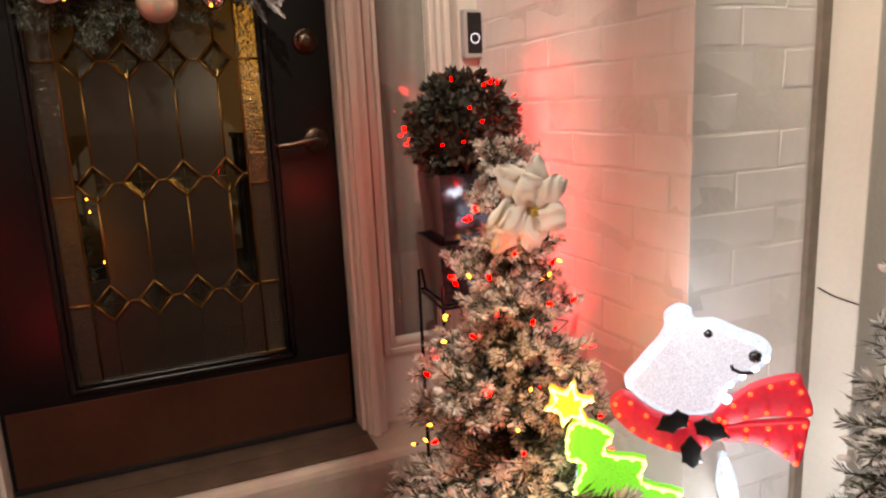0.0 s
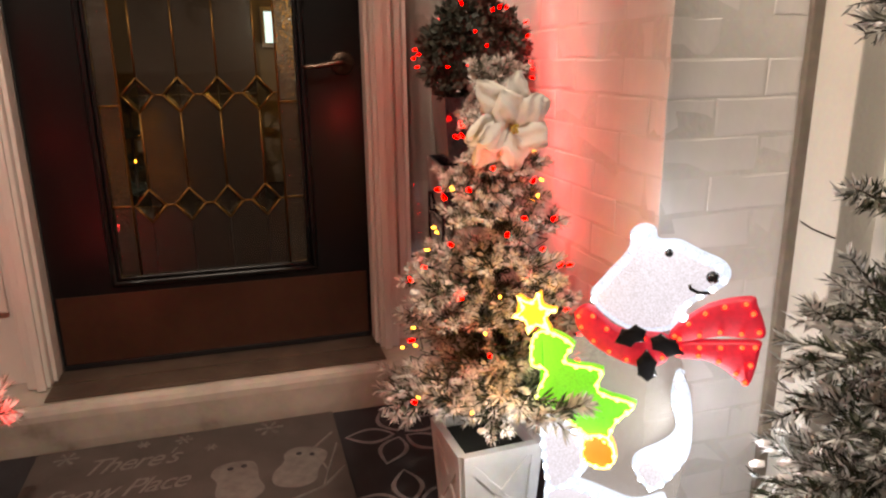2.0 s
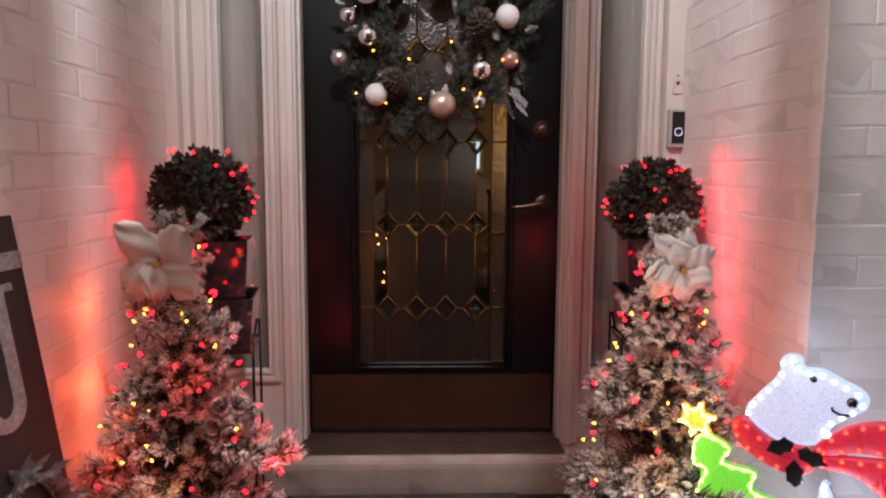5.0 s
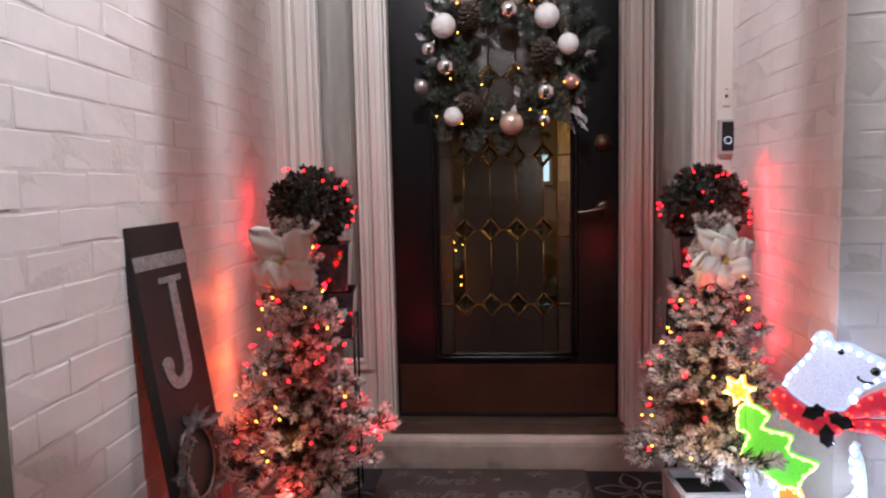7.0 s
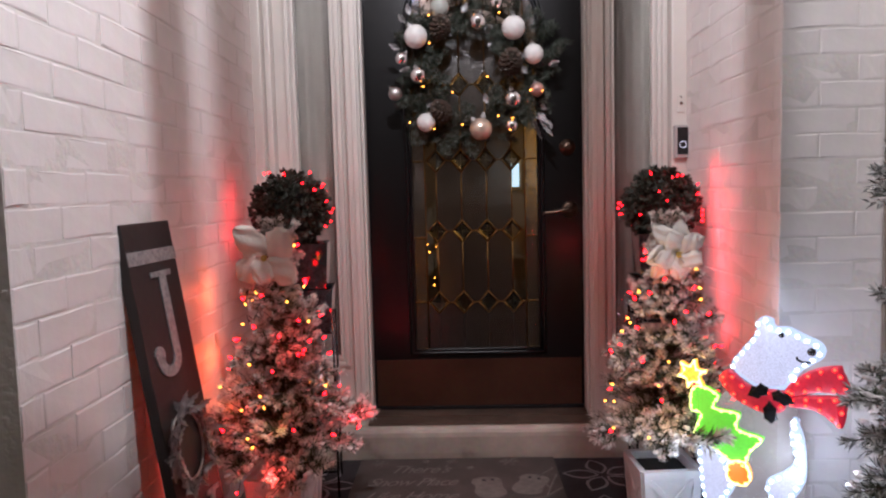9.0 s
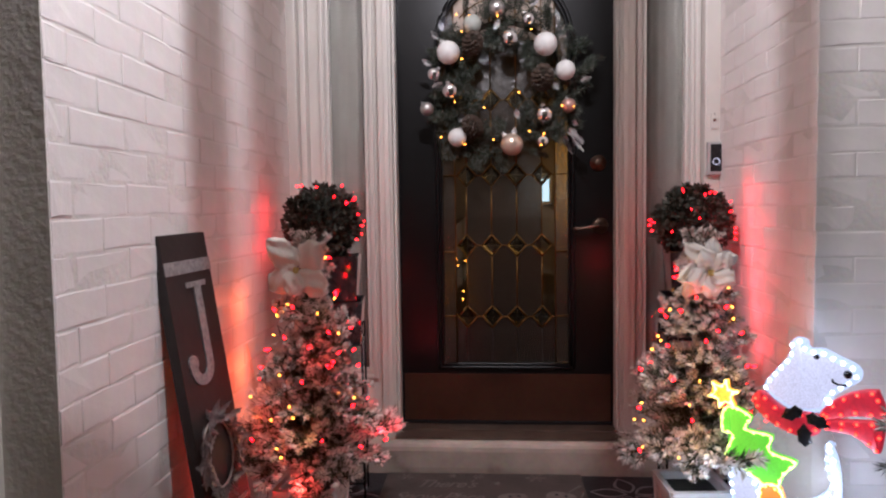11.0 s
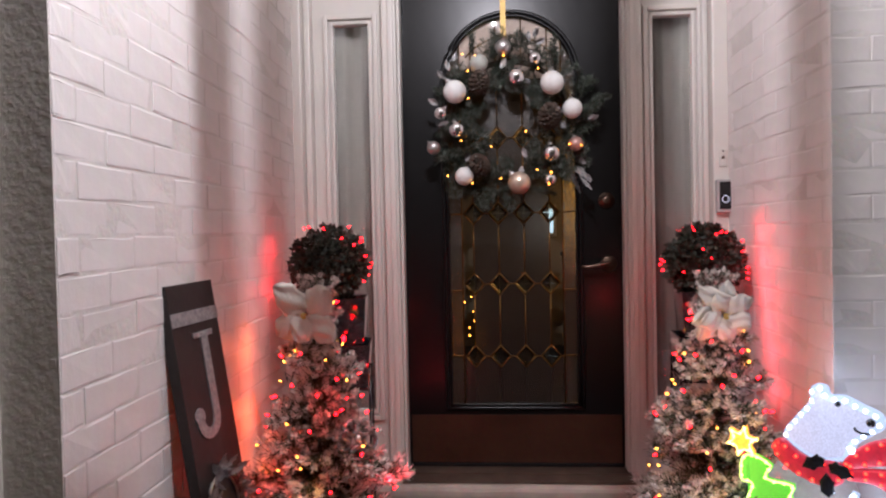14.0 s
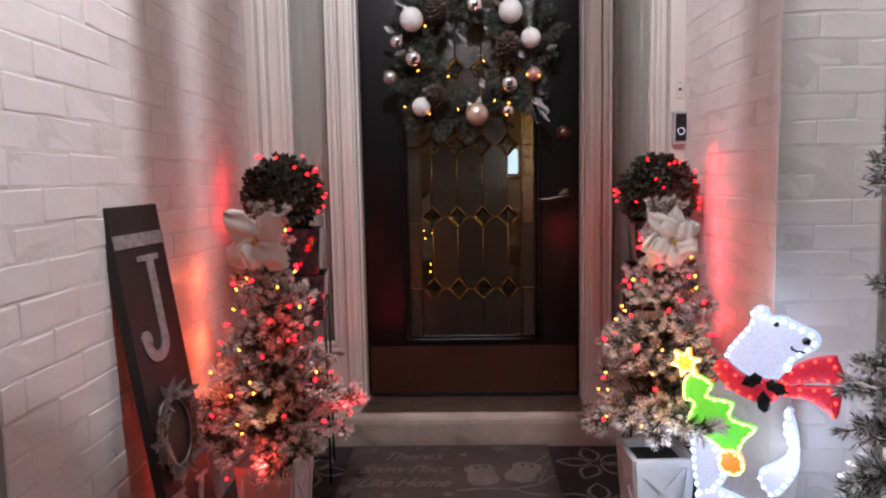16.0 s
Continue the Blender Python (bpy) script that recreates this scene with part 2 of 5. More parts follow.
def box(bm, x0, x1, y0, y1, z0, z1, bevel=0.0, mat=0):
    g = bmesh.ops.create_cube(bm, size=1.0)
    c = Vector(((x0 + x1) / 2, (y0 + y1) / 2, (z0 + z1) / 2))
    for v in g["verts"]:
        v.co = Vector((v.co.x * (x1 - x0), v.co.y * (y1 - y0), v.co.z * (z1 - z0))) + c
    faces = {f for v in g["verts"] for f in v.link_faces}
    for f in faces:
        f.material_index = mat
    if bevel:
        edges = list({e for f in faces for e in f.edges})
        r = bmesh.ops.bevel(bm, geom=edges, offset=bevel, segments=2, affect="EDGES", profile=0.6)
        for f in r["faces"]:
            f.material_index = mat
    return bm


def boxes(*list_of, bevel=0.003):
    bm = bmesh.new()
    for b in list_of:
        box(bm, *b, bevel=bevel)
    return bm


def tube(bm, points, radius, seg=6, mat=0, taper=None):
    """A rod along points; taper gives the radius at the far end."""
    pts = [Vector(p) for p in points]
    rings = []
    for i, p in enumerate(pts):
        d = (pts[min(i + 1, len(pts) - 1)] - pts[max(i - 1, 0)]).normalized()
        a = d.cross(Vector((0, 0, 1)) if abs(d.z) < 0.9 else Vector((1, 0, 0))).normalized()
        b = d.cross(a)
        k = i / max(1, len(pts) - 1)
        r = radius if taper is None else radius + (taper - radius) * k
        rings.append([bm.verts.new(p + a * r * math.cos(t) + b * r * math.sin(t)) for t in [2 * math.pi * j / seg for j in range(seg)]])
    for r0, r1 in zip(rings, rings[1:]):
        for j in range(seg):
            f = bm.faces.new((r0[j], r0[(j + 1) % seg], r1[(j + 1) % seg], r1[j]))
            f.material_index = mat
    for r in (rings[0], rings[-1]):
        bm.faces.new(r).material_index = mat
    return bm


def ball(bm, c, r, u=16, v=10, mat=0, squash=(1, 1, 1)):
    g = bmesh.ops.create_uvsphere(bm, u_segments=u, v_segments=v, radius=r)
    for w in g["verts"]:
        w.co = Vector((w.co.x * squash[0], w.co.y * squash[1], w.co.z * squash[2])) + Vector(c)
    for f in {f for w in g["verts"] for f in w.link_faces}:
        f.material_index = mat
    return bm


def lathe(bm, profile, c=(0, 0, 0), seg=20, axis="z", mat=0):
    """A turned shape from (radius, height) pairs."""
    rings = []
    for r, h in profile:
        ring = []
        for j in range(seg):
            a = 2 * math.pi * j / seg
            p = (r * math.cos(a), r * math.sin(a), h)
            if axis == "y":
                p = (p[0], -p[2], p[1])
            ring.append(bm.verts.new(Vector(p) + Vector(c)))
        rings.append(ring)
    for r0, r1 in zip(rings, rings[1:]):
        for j in range(seg):
            bm.faces.new((r0[j], r0[(j + 1) % seg], r1[(j + 1) % seg], r1[j])).material_index = mat
    for r in (rings[0], rings[-1]):
        bm.faces.new(r).material_index = mat
    return bm


def rounded(points, steps=5):
    """A closed smooth line through the points (x, z)."""
    n, out = len(points), []
    for i in range(n):
        p0, p1, p2, p3 = (Vector(points[(i + k) % n]) for k in (-1, 0, 1, 2))
        for s in range(steps):
            t = s / steps
            out.append(0.5 * ((2 * p1) + (p2 - p0) * t + (2 * p0 - 5 * p1 + 4 * p2 - p3) * t * t + (3 * p1 - p0 - 3 * p2 + p3) * t ** 3))
    return out


def shrink(line, d):
    n, out = len(line), []
    area = sum(line[i].x * line[(i + 1) % n].y - line[(i + 1) % n].x * line[i].y for i in range(n))
    for i in range(n):
        t = (line[(i + 1) % n] - line[i - 1])
        nrm = Vector((-t.y, t.x)).normalized() * (1 if area > 0 else -1)
        out.append(line[i] + nrm * d)
    return out


def pillow(bm, line, y, depth, inset, mat=0, rim=None):
    """A cushion-edged flat shape in the x-z plane about y."""
    rings = []
    for d, k in ((inset, -0.5), (inset * 0.3, -0.36), (0, 0), (inset * 0.3, 0.36), (inset, 0.5)):
        rings.append([bm.verts.new((p.x, y + depth * k, p.y)) for p in shrink(line, d)])
    n = len(line)
    for r0, r1 in zip(rings, rings[1:]):
        for j in range(n):
            bm.faces.new((r0[j], r0[(j + 1) % n], r1[(j + 1) % n], r1[j])).material_index = mat if rim is None else rim
    for r in (rings[0], rings[-1]):
        f = bm.faces.new(r)
        f.material_index = mat
        bmesh.ops.triangulate(bm, faces=[f], ngon_method="EAR_CLIP")
    return bm


def words(text, size, m, mat, parent, name="lettering", shear=0.0, depth=0.0008, spacing=1.0):
    c = bpy.data.curves.new(name, "FONT")
    c.body, c.size, c.shear, c.extrude, c.align_x, c.align_y, c.space_character = text, size, shear, depth, "CENTER", "CENTER", spacing
    tmp = bpy.data.objects.new(name, c)
    me = bpy.data.meshes.new_from_object(tmp)
    bpy.data.objects.remove(tmp)
    me.materials.append(mat)
    return shared(name, me, parent, m)


# ---- structure ----
CEIL = 2.80


def structure(name, bm, mats, label, category):
    return tagged(finish(name, bm, mats), label, category, kind="structure")


structure("ground", boxes((-80, 80, -80, 80, -0.5, -0.14), bevel=0), SOIL, "dark bare ground beyond the porch at night", "ground")
floor = structure("floor", boxes((-3, 3, -3.2, 0.0, -0.2, 0.0), (-3, 3, -3.55, -3.2, -0.2, -0.07), bevel=0.004), CONCRETE, "grey concrete porch slab under the rug", "floor")
structure("ceiling", boxes((-3, 3, -2.1, 0.1, CEIL, CEIL + 0.1), bevel=0), TRIM, "white painted porch ceiling above the door", "ceiling")

# step before the door, with a worn rounded nose
bm = bmesh.new()
prof = [(0.0, 0.0), (-0.206, 0.0), (-0.209, 0.030), (-0.210, 0.065), (-0.211, 0.095), (-0.209, 0.112), (-0.202, 0.124), (-0.188, 0.131), (0.0, 0.134)]
NX = 24
rows = []
for i in range(NX + 1):
    x = -0.875 + 1.715 * i / NX
    rows.append([bm.verts.new((x, y + 0.002 * noise.noise((x * 9, y * 30, z * 30)), z + (0.002 * noise.noise((x * 7, 3, z * 20)) if z else 0))) for y, z in prof])
for r0, r1 in zip(rows, rows[1:]):
    for j in range(len(prof) - 1):
        bm.faces.new((r0[j], r0[j + 1], r1[j + 1], r1[j]))
for r in (rows[0], rows[-1]):
    bm.faces.new(r)
structure("step", bm, STEP, "worn cream painted door step with rounded nose", "step")

# the front of the house round the entry
structure("wall_back", boxes((-0.90, 0.90, 0.0, 0.12, 2.25, CEIL), (-1.4, -0.876, -0.06, 0.12, 0.0, CEIL), (0.834, 1.4, -0.06, 0.12, 0.0, CEIL), bevel=0), TRIM, "white painted wall above the door frame", "wall")

# brick walls: backing here, bricks at the end of the file
LEFT_A, LEFT_B = Vector((-0.872, -0.11, 0)), Vector((-0.828, -1.705, 0))


def slab(a, b, thick, z0, z1):
    """An upright slab whose face runs from a to b, with its thickness to the left of that way."""
    d = (b - a).normalized()
    s = Vector((-d.y, d.x, 0)) * thick
    bm = bmesh.new()
    low = [bm.verts.new((p.x, p.y, z0)) for p in (a, b, b + s, a + s)]
    top = [bm.verts.new((p.x, p.y, z1)) for p in (a, b, b + s, a + s)]
    bm.faces.new(low), bm.faces.new(top)
    for i in range(4):
        bm.faces.new((low[i], low[(i + 1) % 4], top[(i + 1) % 4], top[i]))
    return bm


wall_left = structure("wall_left", slab(LEFT_B, LEFT_A, 0.22, 0.0, CEIL), MORTAR, "white painted brick side wall of the porch", "wall")
wall_left_front = structure("wall_left_front", boxes((-0.935, -0.85, -1.703, -1.5, 0.0, CEIL), bevel=0), MORTAR, "white painted brick end of the side wall", "wall")
wall_right = structure("wall_right", boxes((0.827, 1.12, -0.941, -0.06, 0.0, CEIL), bevel=0), MORTAR, "white painted brick wall beside the door", "wall")
structure("pier_right", boxes((1.128, 5.0, -1.045, -0.7, -0.14, CEIL), bevel=0.004), STUCCO, "smooth painted pier with a hairline crack", "pier")
# thin strip added so the corner's shade shows as a colour
structure("corner_strip", boxes((1.104, 1.131, -0.953, -0.93, 0.0, CEIL), bevel=0.003), CORNERSHADE, "brown strip coloured as the shade in the brick wall corner", "trim")
bm = boxes((1.215, 1.242, -1.075, -1.04, 0.0, 2.2), bevel=0.004)
structure("trim_right", bm, TRIM, "narrow cream casing board on the pier", "trim")
structure("panel_right", boxes((1.262, 2.2, -1.066, -1.04, 0.0, 2.2), bevel=0.004), STUCCO, "cream painted board panel beside the casing", "panel")
structure("pier_left", boxes((-5.0, -0.937, -1.73, -1.4, -0.14, CEIL), bevel=0.004), STUCCO, "smooth painted pier at the end of the wall", "pier")
bm = bmesh.new()
tube(bm, [(1.127, -0.96, 0.672), (1.127, -0.99, 0.664), (1.127, -1.02, 0.661), (1.127, -1.046, 0.659)], 0.0016, 5)
structure("crack_line", bm, BARK, "dark hairline crack across the painted pier", "crack")

# hall behind the door
structure("hall_walls", boxes((-1.4, -1.3, 0.12, 3.0, 0.1, 2.6), (1.3, 1.4, 0.12, 3.0, 0.1, 2.6), (-1.4, 1.4, 3.0, 3.1, 0.1, 2.6), (-1.4, 1.4, 0.12, 3.1, 2.6, 2.7), bevel=0), PLASTER, "tan plaster walls of the dim hall", "wall")
structure("hall_floor", boxes((-1.3, 1.3, 0.12, 3.0, 0.05, 0.15), bevel=0), DARKWOOD, "dark wooden hall floor behind the door", "floor")
hall_window = thing("window_3", "small lit window far down the hall", "window", kind="structure")
part("pane", boxes((0.29, 0.40, 2.99, 2.996, 1.10, 1.30), bevel=0), COOLPANE, hall_window, "cool glowing pane")
part("frame", boxes((0.265, 0.288, 2.96, 3.0, 1.07, 1.33), (0.402, 0.425, 2.96, 3.0, 1.07, 1.33), (0.288, 0.402, 2.96, 3.0, 1.07, 1.098), (0.288, 0.402, 2.96, 3.0, 1.302, 1.33)), TRIM, hall_window)
table = thing("console_table", "dark wooden console table standing in the hall", "table")
part("tabletop", boxes((0.40, 1.0, 2.0, 2.35, 0.93, 0.96)), DARKWOOD, table)
for x in (0.43, 0.97):
    for y in (2.03, 2.32):
        part("leg", boxes((x - 0.02, x + 0.02, y - 0.02, y + 0.02, 0.15, 0.93)), DARKWOOD, table)
hl = thing("table_lamp", "amber shaded lamp lit on the hall table", "lamp")
bm = bmesh.new()
part("base", lathe(bm, [(0.07, 0.96), (0.07, 0.975), (0.02, 0.99), (0.03, 1.04), (0.012, 1.08)], (0.66, 2.15, 0)), NICKEL, hl, smooth=True)
bm = bmesh.new()
part("shade", lathe(bm, [(0.18, 1.06), (0.13, 1.72), (0.129, 1.72), (0.179, 1.06)], (0.66, 2.15, 0)), AMBERSHADE, hl, "glowing amber shade", True)

# ---- door frame and sidelights ----
frame_ob = thing("door_frame", "white painted wooden door frame with stepped mouldings", "door frame", kind="structure")
for s in (-1, 1):
    x0, x1 = sorted((s * 0.452, s * 0.512))
    part("post", boxes((x0, x1, -0.095, 0.06, 0.134, 2.25), bevel=0.009), TRIM, frame_ob)
    a, b = sorted((s * 0.462, s * 0.486))
    part("bead", boxes((a, b, -0.109, -0.0955, 0.134, 2.19), bevel=0.005), TRIM, frame_ob)
    a, b = sorted((s * 0.440, s * 0.4515))
    part("stop", boxes((a, b, -0.075, -0.012, 0.145, 2.146), bevel=0.003), TRIM, frame_ob)
# unseen strips added behind the door gaps to stop hall light leaking out
for s in (-1, 1):
    a, b = sorted((s * 0.424, s * 0.4515))
    part("light_block_strip", boxes((a, b, 0.0445, 0.059, 0.143, 2.149), bevel=0.002), PLASTIC, frame_ob, "unseen black strip added to block light through the door gap")
part("light_block_strip", boxes((-0.4235, 0.4235, 0.0445, 0.059, 2.125, 2.149), bevel=0.002), PLASTIC, frame_ob, "unseen black strip added to block light through the door gap")
part("head", boxes((-0.4515, 0.4515, -0.095, 0.06, 2.149, 2.25)), TRIM, frame_ob)
part("head_bead", boxes((-0.4515, 0.4515, -0.109, -0.0955, 2.158, 2.19), bevel=0.005), TRIM, frame_ob)
part("head_board", boxes((-0.874, -0.514, -0.10, 0.0, 2.17, 2.25), (0.514, 0.83, -0.10, 0.0, 2.17, 2.25)), TRIM, frame_ob)
part("jamb_casing", boxes((-0.876, -0.832, -0.125, 0.0, 0.134, 2.169), bevel=0.008), TRIM, frame_ob)
part("jamb_casing", boxes((-0.8315, -0.806, -0.085, 0.0, 0.134, 2.169), bevel=0.006), TRIM, frame_ob)
part("jamb_casing", boxes((0.770, 0.834, -0.118, 0.0, 0.134, 2.169), bevel=0.008), TRIM, frame_ob)
part("jamb_casing", boxes((0.748, 0.769, -0.075, 0.0, 0.134, 2.169), bevel=0.006), TRIM, frame_ob)

for name, x0, x1, gx0, gx1, gz0, gz1 in (("window_1", -0.805, -0.513, -0.720, -0.575, 0.385, 1.975), ("window_2", 0.513, 0.747, 0.566, 0.716, 0.385, 1.955)):
    win = thing(name, "narrow sidelight window with a sheer curtain behind", "window", kind="structure")
    y0, y1 = -0.035, 0.0
    part("window_panel", boxes((x0, gx0, y0, y1, 0.134, 2.169), (gx1, x1, y0, y1, 0.134, 2.169), (gx0, gx1, y0, y1, 0.134, gz0), (gx0, gx1, y0, y1, gz1, 2.169), bevel=0), TRIM, win)
    for off, w, dy in ((0.020, 0.019, 0.016), (0.0, 0.014, 0.007)):
        a, b, c, d = gx0 - off - w, gx1 + off + w, gz0 - off - w, gz1 + off + w
        part("window_frame", boxes((a, a + w, y0 - dy, y0 - 0.0005, c, d), (b - w, b, y0 - dy, y0 - 0.0005, c, d), (a + w, b - w, y0 - dy, y0 - 0.0005, c, c + w), (a + w, b - w, y0 - dy, y0 - 0.0005, d - w, d), bevel=0.004), TRIM, win)
    p = part("pane", boxes((gx0, gx1, -0.018, -0.013, gz0, gz1), bevel=0), CLEAR, win)
    p.visible_shadow = False
    bm = bmesh.new()
    cols = []
    for i in range(41):
        k = i / 40
        x = gx0 - 0.04 + (gx1 - gx0 + 0.08) * k
        y = 0.05 + 0.016 * math.sin(k * 11 + 2) + 0.003 * math.sin(k * 31 + 1)
        cols.append([bm.verts.new((x, y + 0.004 * math.sin(5 * z + 9 * k), z)) for z in (0.16, 0.6, 1.1, 1.6, 2.1)])
    for c0, c1 in zip(cols, cols[1:]):
        for j in range(4):
            bm.faces.new((c0[j], c1[j], c1[j + 1], c0[j + 1]))
    part("curtain", bm, CURTAIN, win, "sheer grey curtain in soft folds", True)
    x0, x1 = sorted((x0, x1))
    part("back_panel", boxes((x0, gx0 - 0.05, 0.065, 0.075, 0.134, 2.2), (gx1 + 0.05, x1, 0.065, 0.075, 0.134, 2.2), bevel=0), TRIM, win)

structure("threshold", boxes((-0.4515, 0.4515, -0.085, 0.07, 0.1345, 0.142), (-0.4515, 0.4515, -0.166, -0.086, 0.1345, 0.1385), (-0.4515, 0.4515, -0.178, -0.1665, 0.1335, 0.137), bevel=0.0015), BRONZE, "bronze metal threshold under the door", "threshold")

# ---- the door ----
door = thing("door_1", "black front door with arched leaded glass, shut", "door", kind="structure")
GH, GB, GS = 0.262, 0.400, 1.732


def arch(h, b, s, n=24):
    """The arched opening's outline, anticlockwise from the lower right."""
    pts = [(h, b + (s - b) * i / 10) for i in range(10)]
    pts += [(h * math.cos(math.pi * i / n), s + h * math.sin(math.pi * i / n)) for i in range(n + 1)]
    pts += [(-h, s - (s - b) * i / 10) for i in range(1, 10)]
    pts += [(-h + 2 * h * i / 6, b) for i in range(6)]
    return [Vector(p) for p in pts]


line = arch(GH, GB, GS)
bm = bmesh.new()
X1, Z0, Z1, CZ = 0.4395, 0.146, 2.145, 1.1
rings = {}
for y in (0.0, 0.044):
    inner = [bm.verts.new((p.x, y, p.y)) for p in line]
    outer = []
    for p in line:
        d = Vector((p.x, p.y - CZ))
        k = min(X1 / abs(d.x) if d.x else 1e9, ((Z1 - CZ) if d.y > 0 else (CZ - Z0)) / abs(d.y) if d.y else 1e9)
        outer.append(bm.verts.new((d.x * k, y, CZ + d.y * k)))
    rings[y] = (inner, outer)
n = len(line)
for j in range(n):
    k = (j + 1) % n
    for y in rings:
        bm.faces.new((rings[y][0][j], rings[y][0][k], rings[y][1][k], rings[y][1][j]))
    bm.faces.new((rings[0.0][0][j], rings[0.0][0][k], rings[0.044][0][k], rings[0.044][0][j]))
    bm.faces.new((rings[0.0][1][j], rings[0.0][1][k], rings[0.044][1][k], rings[0.044][1][j]))
box(bm, -X1, X1, 0.002, 0.043, Z0, Z0 + 0.03)
for sx in (-1, 1):
    box(bm, min(sx * 0.38, sx * X1), max(sx * 0.38, sx * X1), 0.002, 0.043, 2.05, Z1)
part("door_leaf", bm, BLACK, door)
for off, r in ((0.016, 0.009), (0.001, 0.006)):
    bm = bmesh.new()
    pts = [(p.x, -0.001, p.y) for p in arch(GH + off, GB - off, GS)]
    tube(bm, pts + pts[:1], r, 8)
    part("glass_moulding", bm, BLACK, door, smooth=True)
part("kick_plate", boxes((-0.431, 0.431, -0.0035, -0.0002, 0.156, 0.357), bevel=0.001), BRASSY, door, "aged brown metal kick plate")
part("door_sweep", boxes((-0.437, 0.437, -0.010, -0.0036, 0.144, 0.160), bevel=0.002), PLASTIC, door)

IN = 0.207
COLS = (-0.160, -0.056, 0.048, 0.152)
ROWS_Z = (0.598, 0.898, 1.190, 1.500)


def top_at(x):
    return GS + math.sqrt(max(0.0, GH * GH - x * x)) - 0.004


def pane(x0, x1, z0, z1, mat):
    """A pane between two cames, cut to the arch at its top."""
    bm = bmesh.new()
    N = 6
    lo, hi = [], []
    for y in (0.016, 0.020):
        lo.append([bm.verts.new((x0 + (x1 - x0) * i / N, y, z0)) for i in range(N + 1)])
        hi.append([bm.verts.new((x0 + (x1 - x0) * i / N, y, min(z1, max(z0 + 0.004, top_at(x0 + (x1 - x0) * i / N))))) for i in range(N + 1)])
    for i in range(N):
        for k in (0, 1):
            bm.faces.new((lo[k][i], lo[k][i + 1], hi[k][i + 1], hi[k][i]))
        bm.faces.new((lo[0][i], lo[0][i + 1], lo[1][i + 1], lo[1][i]))
        bm.faces.new((hi[0][i], hi[0][i + 1], hi[1][i + 1], hi[1][i]))
    for i in (0, N):
        bm.faces.new((lo[0][i], lo[1][i], hi[1][i], hi[0][i]))
    ob = part("pane", bm, mat, door)
    ob.visible_shadow = False
    return ob


for s in (-1, 1):
    for z0, z1 in ((GB + 0.002, 0.60), (0.602, 0.872), (0.874, 1.19), (1.192, 2.0)):
        a, b = sorted((s * (IN + 0.001), s * (GH - 0.003)))
        pane(a, b, z0, z1, RIPPLE)
xs = (-IN + 0.001,) + COLS + (IN - 0.001,)
for i in range(5):
    zs = (GB + 0.002,) + ROWS_Z + (1.74, 2.0)
    for j in range(6):
        pane(xs[i] + 0.001, xs[i + 1] - 0.001, zs[j], zs[j + 1] - 0.002, CLEAR if i in (0, 4) and j in (1, 2, 3) else TOPLIT if j == 5 else SEEDY)


def came(a, b, r=0.0032):
    bm = bmesh.new()
    tube(bm, [(a[0], 0.012, a[1]), (b[0], 0.012, b[1])], r, 6)
    part("came", bm, CAME, door, smooth=True)


for s in (-1, 1):
    came((s * IN, GB), (s * IN, top_at(IN)))
    for z in (0.60, 0.872, 1.19):
        came((s * IN, z), (s * GH, z))
DW, DH = 0.040, 0.046
bm = bmesh.new()
front = [bm.verts.new((DW * a * 0.62, 0.002, DH * b * 0.62)) for a, b in ((1, 0), (0, 1), (-1, 0), (0, -1))]
back = [bm.verts.new((DW * a, 0.014, DH * b)) for a, b in ((1, 0), (0, 1), (-1, 0), (0, -1))]
bm.faces.new(front), bm.faces.new(back)
for i in range(4):
    bm.faces.new((front[i], front[(i + 1) % 4], back[(i + 1) % 4], back[i]))
gem = part("bevelled_diamond", bm, BEVEL, door, "clear bevelled glass diamond")
gem.location = (COLS[0], 0, ROWS_Z[0])
for i, x in enumerate(COLS):
    for j, z in enumerate(ROWS_Z):
        if i or j:
            g = shared("bevelled_diamond", gem.data, door, pose(x, 0, z))
            g["label"] = gem["label"]
        for a, b in (((DW, 0), (0, DH)), ((0, DH), (-DW, 0)), ((-DW, 0), (0, -DH)), ((0, -DH), (DW, 0))):
            came((x + a[0], z + a[1]), (x + b[0], z + b[1]), 0.003)
        left = -IN if i == 0 else COLS[i - 1] + DW
        came((left, z), (x - DW, z), 0.0025)
        if i == 3:
            came((x + DW, z), (IN, z), 0.0025)
        if j:
            came((x, ROWS_Z[j - 1] + DH), (x, z - DH), 0.0030)
    came((x, ROWS_Z[-1] + DH), (x, top_at(x)), 0.0030)

bm = bmesh.new()
lathe(bm, [(0.033, 0.0), (0.033, 0.006), (0.028, 0.011), (0.022, 0.012), (0.021, 0.02), (0.006, 0.021)], (0.381, 0, 1.231), 24, "y")
part("deadbolt", bm, NICKEL, door, "round satin metal deadbolt", True)
bm = bmesh.new()
lathe(bm, [(0.034, 0.0), (0.034, 0.005), (0.028, 0.012), (0.013, 0.014), (0.011, 0.045), (0.004, 0.046)], (0.388, 0, 0.975), 24, "y")
rose = part("handle_rose", bm, NICKEL, door, "round satin metal rose", True)
bm = bmesh.new()
tube(bm, [(0.392, -0.043, 0.976), (0.375, -0.047, 0.977), (0.345, -0.047, 0.972), (0.31, -0.046, 0.966), (0.285, -0.045, 0.965), (0.275, -0.04, 0.966)], 0.0095, 8, taper=0.006)
part("lever", bm, NICKEL, rose, "curved lever handle", True)

